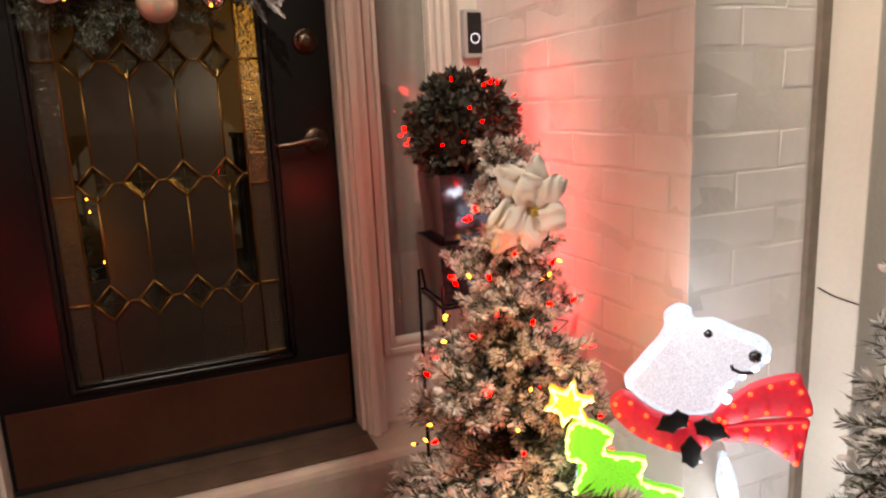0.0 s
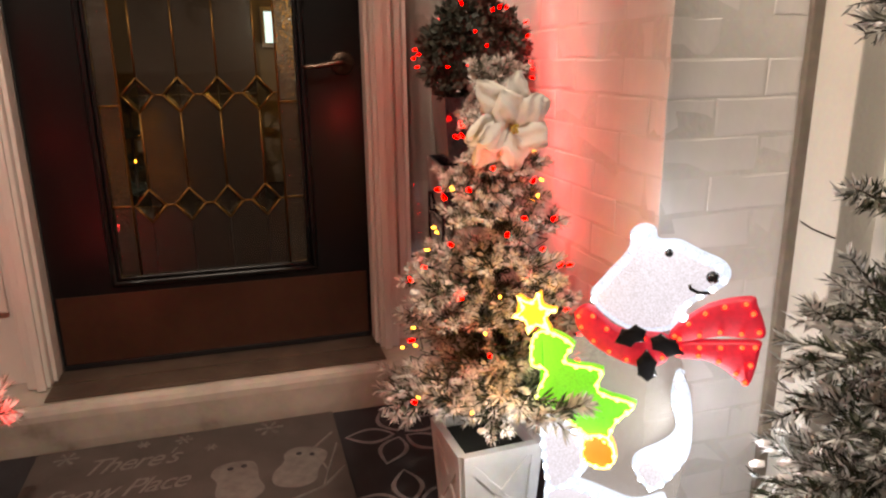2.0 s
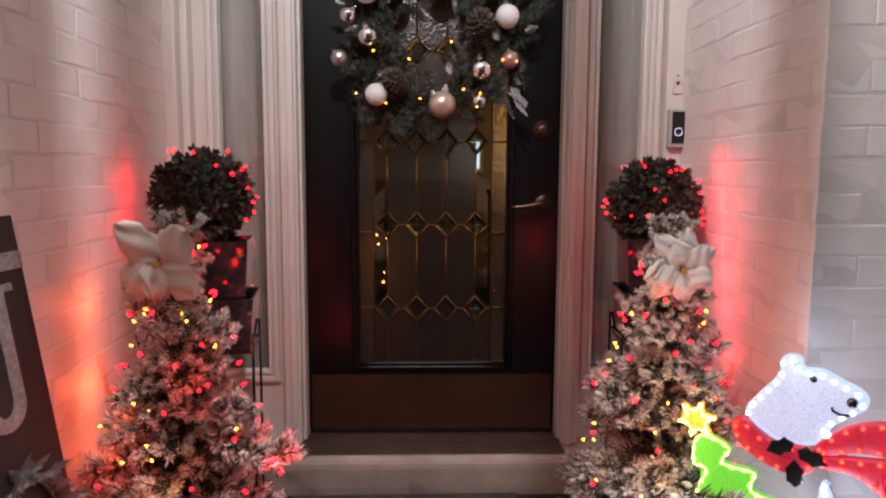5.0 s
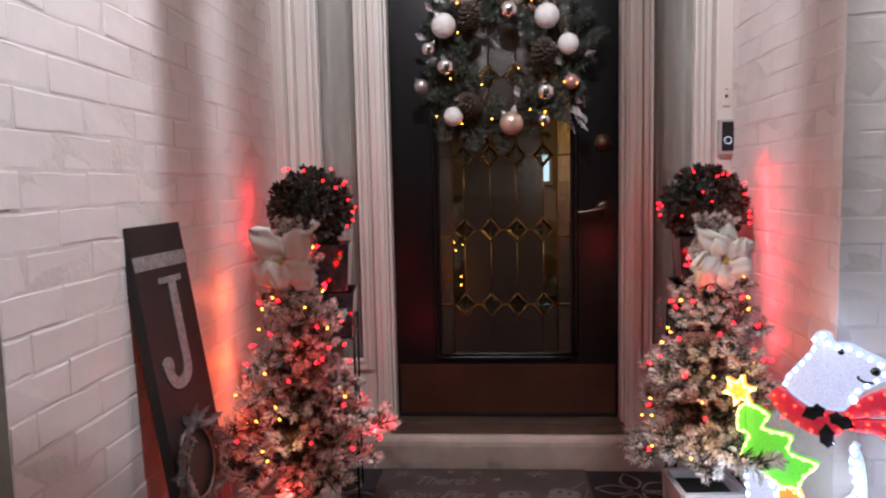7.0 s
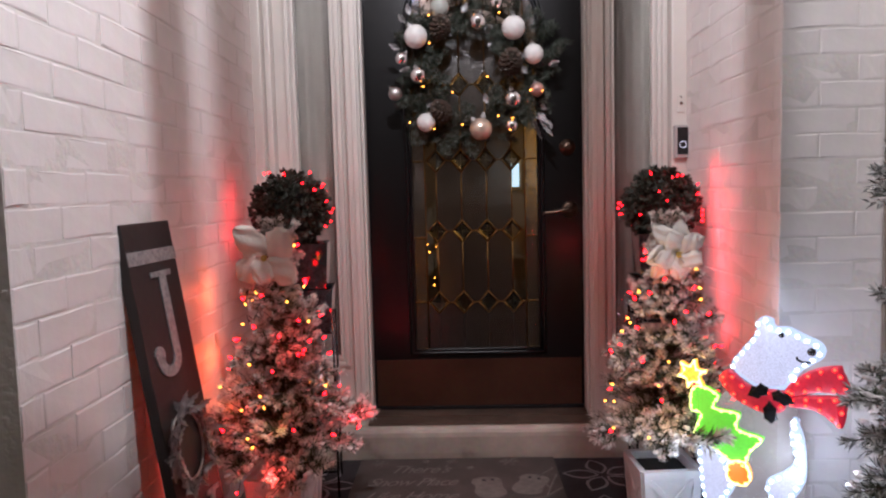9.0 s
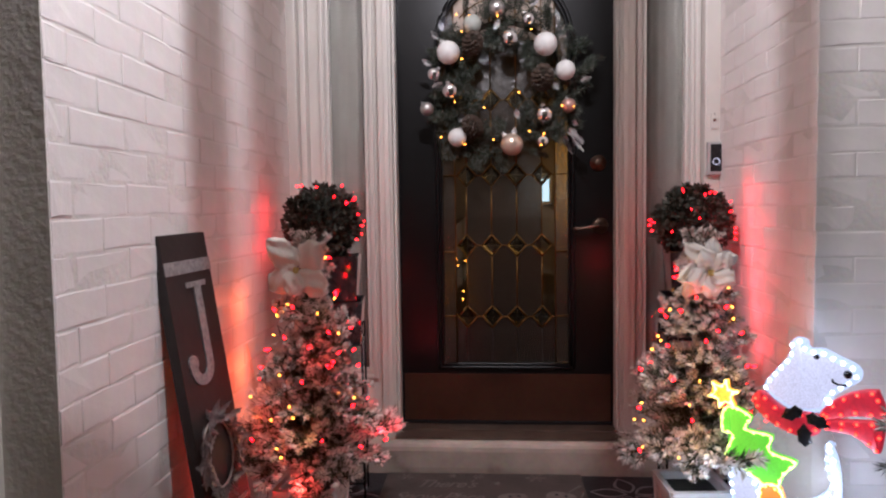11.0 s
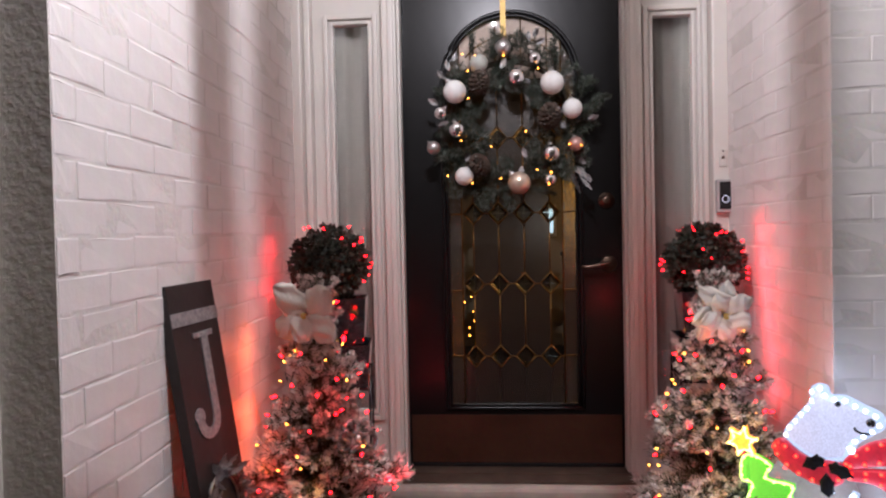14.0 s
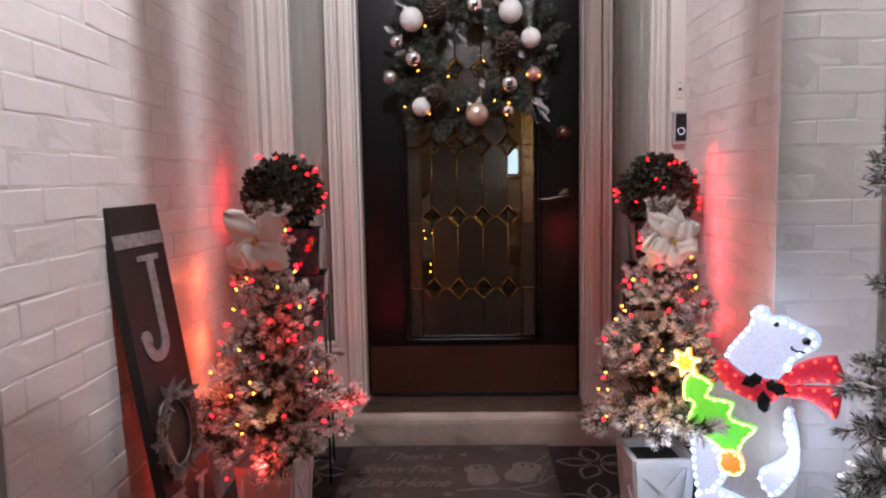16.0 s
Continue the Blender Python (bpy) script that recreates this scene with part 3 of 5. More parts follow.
# doorbells on the casing
bell = thing("doorbell", "silver and black video doorbell on the casing", "doorbell", pose(0.806, -0.1181, 1.232))
part("body", boxes((-0.031, 0.031, -0.026, 0.0, -0.063, 0.063), bevel=0.005), BELLGREY, bell)
part("face", boxes((-0.021, 0.021, -0.0285, -0.0262, -0.050, 0.054), bevel=0.001), PLASTIC, bell, "black glossy face")
bm = bmesh.new()
pts = [(0.0125 * math.cos(a), -0.0295, -0.012 + 0.0125 * math.sin(a)) for a in [2 * math.pi * i / 20 for i in range(21)]]
tube(bm, pts, 0.0013, 5)
part("ring_light", bm, RINGGLOW, bell, "thin lit ring")
old = thing("bell_plate", "small cream bell push plate above the doorbell", "bell push", pose(0.805, -0.1181, 1.378))
part("plate", boxes((-0.0125, 0.0125, -0.007, 0.0, -0.033, 0.033), bevel=0.003), TRIM, old)
bm = bmesh.new()
part("button", lathe(bm, [(0.006, 0.007), (0.006, 0.010), (0.003, 0.011)], (0, 0, 0.002), 12, "y"), NICKEL, old, smooth=True)
bm = bmesh.new()
part("screw", ball(bm, (0, -0.007, 0.026), 0.003, 8, 6), BARK, old)

# hanging porch lantern that lights the entry
lan = thing("porch_lantern", "hanging porch lantern with dark upright posts", "lantern", pose(LANTERN[0], LANTERN[1], LANTERN[2], 0, 0, 0))
bm = bmesh.new()
tube(bm, [(0, 0, 0.12), (0, 0, CEIL - LANTERN[2])], 0.006, 8)
part("rod", bm, STAND, lan)
bm = bmesh.new()
part("cap", lathe(bm, [(0.10, 0.095), (0.10, 0.102), (0.03, 0.14), (0.012, 0.15)], (0, 0, 0), 24), STAND, lan, smooth=True)
# unseen posts, angles and widths set to lay shade bands on walls and jamb
for a, w in ((135.0, 0.0074), (120.5, 0.0055), (46.0, 0.0065), (71.9, 0.0050), (-60, 0.006), (-120, 0.006)):
    bm = bmesh.new()
    c, s = math.cos(radians(a)), math.sin(radians(a))
    tube(bm, [(0.082 * c, 0.082 * s, -0.20), (0.082 * c, 0.082 * s, 0.096)], w, 8)
    part("post", bm, STAND, lan)
bm = bmesh.new()
part("base_ring", lathe(bm, [(0.085, -0.206), (0.085, -0.20), (0.079, -0.20), (0.079, -0.206)], (0, 0, 0), 24), STAND, lan, smooth=True)
bm = bmesh.new()
b = part("bulb", ball(bm, (0, 0, 0.035), 0.016, 12, 8), BULB, lan, "lit clear bulb", True)

# ---- rug and door mat ----
rug = thing("rug", "charcoal woven rug with grey outlined flowers", "rug", pose(0, 0, 0.0))
part("weave", boxes((-0.74, 0.79, -1.62, -0.214, 0.0005, 0.007), bevel=0.002), RUGBLACK, rug)


def petal_outline(length, width, inner=0.0):
    pts = []
    for i in range(13):
        k = i / 12
        pts.append((length * (0.10 + 0.9 * k), width * math.sin(math.pi * k ** 0.9)))
    return pts + [(x, -y) for x, y in reversed(pts[1:-1])]


bm = bmesh.new()
for i in range(5):
    out = petal_outline(0.150, 0.040)
    cx = 0.082
    ins = [(cx + (x - cx) * 0.86, y * 0.70) for x, y in out]
    m = Matrix.Rotation(radians(100 + 72 * i), 4, "Z")
    lo = [bm.verts.new(m @ Vector((x, y, 0))) for x, y in out]
    hi = [bm.verts.new(m @ Vector((x, y, 0.0012))) for x, y in ins]
    up = [bm.verts.new(m @ Vector((x * 0.99 + cx * 0.01, y * 0.97, 0.0012))) for x, y in out]
    n = len(out)
    for j in range(n):
        bm.faces.new((lo[j], lo[(j + 1) % n], up[(j + 1) % n], up[j]))
        bm.faces.new((up[j], up[(j + 1) % n], hi[(j + 1) % n], hi[j]))
motif = part("flower_motif", bm, RUGLINE, rug)
motif.location = (0.445, -0.385, 0.0072)
for x, y, a in ((-0.264, -0.740, 10), (0.105, -0.742, 30), (0.405, -0.700, -14), (0.70, -0.55, 20), (-0.60, -0.45, 40), (-0.55, -1.05, 0), (-0.10, -1.10, 22), (0.30, -1.08, -8), (0.62, -1.0, 15), (-0.35, -1.42, 33), (0.08, -1.42, 0), (0.5, -1.4, 12)):
    shared("flower_motif", motif.data, rug, pose(x, y, 0.0072, 0, 0, a))

mat_ob = thing("doormat", "grey winter doormat with pale script lettering", "doormat", pose(-0.093, -0.462, 0.0072, 0, 0, 0.6))
part("felt", boxes((-0.377, 0.377, -0.238, 0.238, 0.0, 0.008), bevel=0.003), MATFELT, mat_ob)
for t, x, y, s in (("There's", -0.145, 0.125, 0.098), ("Snow Place", -0.165, 0.010, 0.092), ("Like Home", -0.160, -0.105, 0.092)):
    words(t, s, pose(x, y, 0.0086) @ Matrix.Diagonal((0.86, 1, 1, 1)), MATPRINT, mat_ob, "lettering", 0.5, 0.0005, 0.9)


def flat(bm, pts, z0=0.0081, z1=0.0092):
    lo = [bm.verts.new((p.x, p.y, z0)) for p in pts]
    hi = [bm.verts.new((p.x, p.y, z1)) for p in pts]
    f = bm.faces.new(hi)
    for j in range(len(pts)):
        bm.faces.new((lo[j], lo[(j + 1) % len(pts)], hi[(j + 1) % len(pts)], hi[j]))
    bmesh.ops.triangulate(bm, faces=[f])


for x, y, a in ((0.112, -0.025, 8), (0.268, -0.005, -22)):
    bm = bmesh.new()
    m = Matrix.Rotation(radians(a), 2)
    flat(bm, [m @ p + Vector((x, y)) for p in rounded([(0.0, 0.075), (0.045, 0.062), (0.055, 0.03), (0.05, -0.02), (0.055, -0.07), (0.02, -0.10), (-0.035, -0.095), (-0.055, -0.05), (-0.045, 0.0), (-0.055, 0.035), (-0.04, 0.065)], 4)])
    part("pale_motif", bm, MATPRINT, mat_ob, "pale rounded printed shape")
for x, y in ((0.098, 0.020), (0.130, 0.024), (0.266, 0.040), (0.298, 0.028)):
    bm = bmesh.new()
    part("printed_dot", lathe(bm, [(0.008, 0.0090), (0.007, 0.0098)], (x, y, 0), 10), RUGBLACK, mat_ob, "small dark printed dot")
bm = bmesh.new()
for pts in (((0.03, -0.165), (0.12, -0.150), (0.22, -0.155), (0.31, -0.12), (0.37, -0.05)), ((0.22, -0.155), (0.27, -0.19), (0.33, -0.205)), ((0.31, -0.12), (0.34, -0.02), (0.365, 0.06)), ((0.33, -0.06), (0.30, 0.05), (0.36, 0.12))):
    tube(bm, [(x, y, 0.0082) for x, y in pts], 0.0035, 5)
part("printed_twig", bm, MATPRINT, mat_ob)
for x, y, r in ((0.20, 0.195, 0.038), (-0.30, 0.190, 0.030), (-0.02, 0.20, 0.022), (-0.12, 0.205, 0.016), (0.05, 0.14, 0.016), (-0.20, -0.20, 0.022), (0.0, -0.19, 0.018)):
    bm = bmesh.new()
    for i in range(6):
        c, s = math.cos(i * math.pi / 3), math.sin(i * math.pi / 3)
        tube(bm, [(x, y, 0.0082), (x + r * c, y + r * s, 0.0082)], 0.0022, 4)
        for k in (0.5, 0.75):
            for t in (0.7, -0.7):
                c2, s2 = math.cos(i * math.pi / 3 + t), math.sin(i * math.pi / 3 + t)
                tube(bm, [(x + r * k * c, y + r * k * s, 0.0082), (x + r * (k * c + 0.25 * c2), y + r * (k * s + 0.25 * s2), 0.0082)], 0.0016, 4)
    part("printed_snowflake", bm, MATPRINT, mat_ob)

# ---- greenery ----


def needles(bm, base, way, count, length, width, rng, spread=1.0, mat=0, inner=None):
    """Short needles standing out along one twig from base."""
    way = Vector(way)
    d = way.normalized()
    a = d.cross(Vector((0, 0, 1)) if abs(d.z) < 0.9 else Vector((1, 0, 0))).normalized()
    b = d.cross(a)
    for i in range(count):
        k = (i + rng.random()) / count
        t = rng.uniform(0, 2 * math.pi)
        p = Vector(base) + way * k
        out = (a * math.cos(t) + b * math.sin(t)) * spread + d * rng.uniform(0.5, 1.2)
        ln = length * rng.uniform(0.6, 1.15) * (1.0 - 0.25 * k)
        tip = p + out.normalized() * ln
        side = out.cross(Vector((rng.uniform(-1, 1), rng.uniform(-1, 1), rng.uniform(-1, 1)))).normalized() * width
        mid = p + (tip - p) * 0.55
        v = [bm.verts.new(q) for q in (p - side * 0.4, mid - side, tip, mid + side)]
        f = bm.faces.new(v)
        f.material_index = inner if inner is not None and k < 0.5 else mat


def branch_mesh(name, length, seed, mats, twigs=8, needle=0.029, width=0.0017, droop=0.25, dense=84, lumps=9):
    """A fir branch along +x with side twigs, snow-laden needles and a thin stem."""
    rng = random.Random(seed)
    bm = bmesh.new()
    path = [Vector((length * k, 0.02 * math.sin(3 * k + seed) * length, -droop * length * k * k)) for k in (0, 0.25, 0.5, 0.75, 1.0)]
    tube(bm, path, 0.0028, 5, 1, 0.001)
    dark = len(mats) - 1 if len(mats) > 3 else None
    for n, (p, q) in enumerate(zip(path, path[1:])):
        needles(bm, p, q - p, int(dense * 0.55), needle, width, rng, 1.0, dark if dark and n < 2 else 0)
    for i in range(twigs):
        k = 0.22 + 0.70 * i / twigs
        p = Vector((length * k, 0, -droop * length * k * k))
        s = 1 if i % 2 else -1
        w = Vector((0.75, s * rng.uniform(0.5, 0.95), rng.uniform(-0.25, 0.45))).normalized() * length * rng.uniform(0.28, 0.45) * (1.15 - k * 0.6)
        tube(bm, [p, p + w], 0.0016, 4, 1)
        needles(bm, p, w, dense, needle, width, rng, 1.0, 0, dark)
        needles(bm, p + w * 0.85, w * 0.3, dense // 4, needle * 0.9, width, rng, 0.6)
    for i in range(lumps):
        k = rng.uniform(0.3, 1.0)
        c = Vector((length * k, rng.uniform(-0.22, 0.22) * length, -droop * length * k * k + 0.006))
        g = bmesh.ops.create_icosphere(bm, subdivisions=1, radius=rng.uniform(0.005, 0.009))
        for v in g["verts"]:
            v.co = Vector((v.co.x * 1.7, v.co.y * 1.2, v.co.z * 0.7)) * rng.uniform(0.75, 1.2) + c
        for f in {f for v in g["verts"] for f in v.link_faces}:
            f.material_index = 2
    me = bpy.data.meshes.new(name)
    bm.to_mesh(me)
    bm.free()
    for m in mats:
        me.materials.append(m)
    return me


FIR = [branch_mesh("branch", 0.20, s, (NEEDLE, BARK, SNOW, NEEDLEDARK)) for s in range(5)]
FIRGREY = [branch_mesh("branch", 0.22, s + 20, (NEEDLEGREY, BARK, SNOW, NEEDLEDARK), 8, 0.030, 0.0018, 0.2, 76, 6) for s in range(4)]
SPRIG = [branch_mesh("sprig", 0.13, s + 40, (NEEDLEGREEN, BARK), 5, 0.030, 0.0011, 0.1, 46, 0) for s in range(5)]


def bulb_mesh(name, mat):
    bm = bmesh.new()
    lathe(bm, [(0.0012, 0.011), (0.0032, 0.007), (0.0040, 0.002), (0.0034, -0.001), (0.0026, -0.002)], seg=8)
    lathe(bm, [(0.0029, -0.002), (0.0029, -0.010), (0.0018, -0.011)], seg=6, mat=1)
    me = bpy.data.meshes.new(name)
    bm.to_mesh(me)
    bm.free()
    me.materials.append(mat)
    me.materials.append(CABLE)
    return me


REDBULB, WARMBULB = bulb_mesh("bulb", REDGLOW), bulb_mesh("bulb", WARMGLOW)


def fir_tree(x, y, z0, z1, radius, seed, label, meshes, levels, group="flocked porch trees"):
    """A small flocked fir: trunk and whorls of branches that shorten towards the top."""
    rng = random.Random(seed)
    tree = thing("fir_tree", label, "christmas tree", pose(x, y, z0), group)
    h = z1 - z0
    bm = bmesh.new()
    tube(bm, [(0, 0, -0.10), (0, 0, h * 0.5), (0.004, 0, h * 0.97)], 0.011, 8, taper=0.004)
    part("trunk", bm, BARK, tree)
    for lev in range(levels):
        k = lev / (levels - 1)
        z = h * (0.06 + 0.86 * k)
        reach = radius * (1.0 - 0.80 * k ** 0.9)
        count = max(5, int(12 - 6 * k))
        for i in range(count):
            a = 360 * (i + 0.5 * (lev % 2)) / count + rng.uniform(-14, 14)
            s = reach / 0.20 * rng.uniform(0.52, 1.38)
            m = pose(0, 0, z + rng.uniform(-0.015, 0.015), 0, 0, a) @ pose(0, 0, 0, rng.uniform(-30, 30), rng.uniform(-26, 2) - 25 * k, 0) @ Matrix.Diagonal((s, max(0.75, s), max(0.75, s), 1))
            shared("branch", rng.choice(meshes), tree, m)
    for i in range(4):
        m = pose(0, 0, h * 0.86, 0, -66 - 6 * i, 90 * i + 20) @ Matrix.Diagonal((0.55, 0.6, 0.6, 1))
        shared("branch", rng.choice(meshes), tree, m)
    return tree


def bulbs_on(x, y, z0, z1, radius, seed, count, label, warm=0.45):
    """A string of small bulbs wound round a fir, on its cable."""
    rng = random.Random(seed)
    s = thing("string_lights", label, "string lights", pose(x, y, z0))
    h = z1 - z0
    path = []
    for i in range(count):
        k = (i + 0.5) / count
        a = 2 * math.pi * (k * 6.2) + rng.uniform(-0.35, 0.35)
        r = radius * (1.0 - 0.78 * k) * rng.uniform(0.84, 1.04) + 0.010
        p = Vector((r * math.cos(a), r * math.sin(a), h * (0.05 + 0.90 * k) + rng.uniform(-0.03, 0.03)))
        path.append(p * 0.93 + Vector((0, 0, -0.012)))
        me = WARMBULB if rng.random() < warm else REDBULB
        turn = Vector((p.x, p.y, rng.uniform(-0.05, 0.2))).to_track_quat("Z", "Y").to_matrix().to_4x4()
        shared("bulb", me, s, Matrix.Translation(p) @ turn @ Matrix.Scale(0.95 if me is REDBULB else 0.72, 4))
    bm = bmesh.new()
    fine = []
    for p, q in zip(path, path[1:]):
        fine += [p, p.lerp(q, 0.5) * 0.96 + Vector((0, 0, -0.006))]
    tube(bm, fine, 0.0012, 4)
    part("cable", bm, CABLE, s)
    return s


def planter(x, y, turn, label):
    p = thing("planter_box", label, "planter", pose(x, y, 0.0075, 0, 0, turn), "white planters")
    b, t, h = 0.076, 0.089, 0.207
    bm = bmesh.new()
    outer = [[bm.verts.new((sx * w, sy * w, z)) for sx, sy in ((-1, -1), (1, -1), (1, 1), (-1, 1))] for w, z in ((b, 0), (t, h), (t - 0.012, h), (b - 0.01, 0.03))]
    for r0, r1 in zip(outer, outer[1:]):
        for i in range(4):
            bm.faces.new((r0[i], r0[(i + 1) % 4], r1[(i + 1) % 4], r1[i]))
    bm.faces.new(outer[0]), bm.faces.new(outer[-1])
    part("body", bm, PLANTER, p)
    for side in range(4):
        m = Matrix.Rotation(radians(90 * side), 4, "Z")
        for name, a, c, w in (("rail", (-0.076, 0.012), (0.076, 0.012), 0.011), ("rail", (-0.086, h - 0.012), (0.086, h - 0.012), 0.012), ("stile", (-0.066, 0.024), (-0.075, h - 0.024), 0.010), ("stile", (0.066, 0.024), (0.075, h - 0.024), 0.010), ("brace", (-0.058, 0.03), (0.066, h - 0.03), 0.008), ("brace", (0.058, 0.03), (-0.066, h - 0.03), 0.008)):
            bm = bmesh.new()
            d = Vector((c[0] - a[0], c[1] - a[1])).normalized()
            nn = Vector((-d.y, d.x)) * w
            quad = [Vector(a) + nn, Vector(c) + nn, Vector(c) - nn, Vector(a) - nn]
            proud = 0.006 if name != "brace" else 0.004
            fr = [bm.verts.new(m @ Vector((q.x, -(b + (t - b) * q.y / h) - proud, q.y))) for q in quad]
            bk = [bm.verts.new(m @ Vector((q.x, -(b + (t - b) * q.y / h) + 0.001, q.y))) for q in quad]
            bm.faces.new(fr), bm.faces.new(bk)
            for i in range(4):
                bm.faces.new((fr[i], fr[(i + 1) % 4], bk[(i + 1) % 4], bk[i]))
            part(name, bm, PLANTER, p)
    bm = bmesh.new()
    part("soil", box(bm, -0.07, 0.07, -0.07, 0.07, 0.15, 0.185), SOIL, p)
    return p


planter(-0.615, -0.815, -6, "white wooden planter with crossed braces")
planter(0.553, -0.765, 4, "white wooden planter with crossed braces")
fir_tree(-0.618, -0.790, 0.255, 0.99, 0.225, 3, "flocked fir in a planter with red and warm lights", FIR, 10)
fir_tree(0.585, -0.715, 0.255, 0.98, 0.225, 8, "flocked fir in a planter beside the lit figure", FIR, 10)
bulbs_on(-0.618, -0.790, 0.255, 0.95, 0.225, 5, 78, "red and warm bulbs wound round the fir", 0.4)
bulbs_on(0.585, -0.715, 0.255, 0.94, 0.225, 12, 66, "red and warm bulbs wound round the fir", 0.4)
tall = fir_tree(1.17, -1.37, 0.11, 1.95, 0.265, 14, "tall grey flocked unlit fir beside the painted pier", FIRGREY, 17)
# longer boughs that reach out of the tall fir
for z, a, reach in ((0.44, 163, 1.60), (0.34, 172, 1.45), (0.48, 150, 1.40), (0.24, 165, 1.45), (0.90, 166, 1.40), (0.94, 156, 1.35), (0.99, 172, 1.30), (1.36, 168, 1.42), (1.40, 156, 1.30)):
    shared("branch", FIRGREY[int(a) % 4], tall, pose(0, 0, z, 0, -8, a) @ Matrix.Diagonal((reach, 1.05, 1.05, 1)))

fir_tree(-0.30, 0.78, 0.25, 0.88, 0.16, 61, "small dark fir with tiny lights in the hall", SPRIG, 6, "indoor trees")
tiny = thing("string_lights", "tiny warm lights on the small hall fir", "string lights", pose(-0.30, 0.78, 0.25))
rng = random.Random(62)
path = []
for i in range(22):
    k = (i + 0.5) / 22
    a = 2 * math.pi * k * 3.4
    p = Vector((0.17 * (1 - 0.5 * k) * math.cos(a), 0.17 * (1 - 0.5 * k) * math.sin(a), 0.22 + 0.36 * k + rng.uniform(-0.03, 0.03)))
    path.append(p * 0.97)
    shared("bulb", WARMBULB, tiny, Matrix.Translation(p) @ Matrix.Scale(0.7, 4))
bm = bmesh.new()
tube(bm, path, 0.001, 4)
part("cable", bm, CABLE, tiny)


def poinsettia(x, y, z, turn, seed, label, layers, blunt=0.85):
    f = thing("poinsettia", label, "artificial flower", pose(x, y, z, 12, 0, turn), "cream poinsettias")
    rng = random.Random(seed)
    for count, length, width, lift, start in layers:
        for i in range(count):
            bm = bmesh.new()
            N, M = 10, 4
            grid = []
            curl = rng.uniform(-0.2, 0.5)
            ln = length * rng.uniform(0.88, 1.12)
            for a in range(N + 1):
                k = a / N
                w = width * max(0.0, math.sin(math.pi * min(1.0, k * 0.96 + 0.04) ** 0.95)) ** blunt * (1 + 0.10 * math.sin(17 * k + i)) + 0.0012
                row = []
                for b in range(-M, M + 1):
                    s = b / M
                    yy = -lift * math.sin(k * 2.2) + curl * ln * 0.4 * k * k + 0.16 * w * abs(s) ** 1.5 + 0.004 * math.sin(9 * k + 5 * s + seed + i)
                    row.append(bm.verts.new((w * s + 0.004 * math.sin(5 * k + i), yy, 0.006 + ln * k)))
                grid.append(row)
            for r0, r1 in zip(grid, grid[1:]):
                for b in range(2 * M):
                    bm.faces.new((r0[b], r0[b + 1], r1[b + 1], r1[b]))
            p = part("petal", bm, PETAL, f, smooth=True)
            p.matrix_basis = pose(0, 0, 0, 0, start + 360 * i / count + rng.uniform(-10, 10), 0)
            mod = p.modifiers.new("thickness", "SOLIDIFY")
            mod.thickness = 0.0012
    for i in range(7):
        bm = bmesh.new()
        a = 2 * math.pi * i / 7
        q = Vector((0.007 * math.cos(a), -0.02, 0.007 * math.sin(a))) if i else Vector((0, -0.024, 0))
        tube(bm, [(0, 0.004, 0), q * 0.9], 0.0012, 4)
        ball(bm, q, 0.0032, 8, 6)
        part("stamen", bm, STAMEN, f)
    return f


poinsettia(-0.622, -0.875, 0.884, -8, 4, "cream velvet poinsettia on top of the fir", ((4, 0.118, 0.046, 0.010, 50), (1, 0.090, 0.038, 0.014, 205)), 0.62)
poinsettia(0.590, -0.795, 0.860, 6, 9, "cream velvet poinsettia with pointed petals on the fir", ((7, 0.100, 0.032, 0.012, 10), (5, 0.078, 0.030, 0.022, 40)), 0.8)


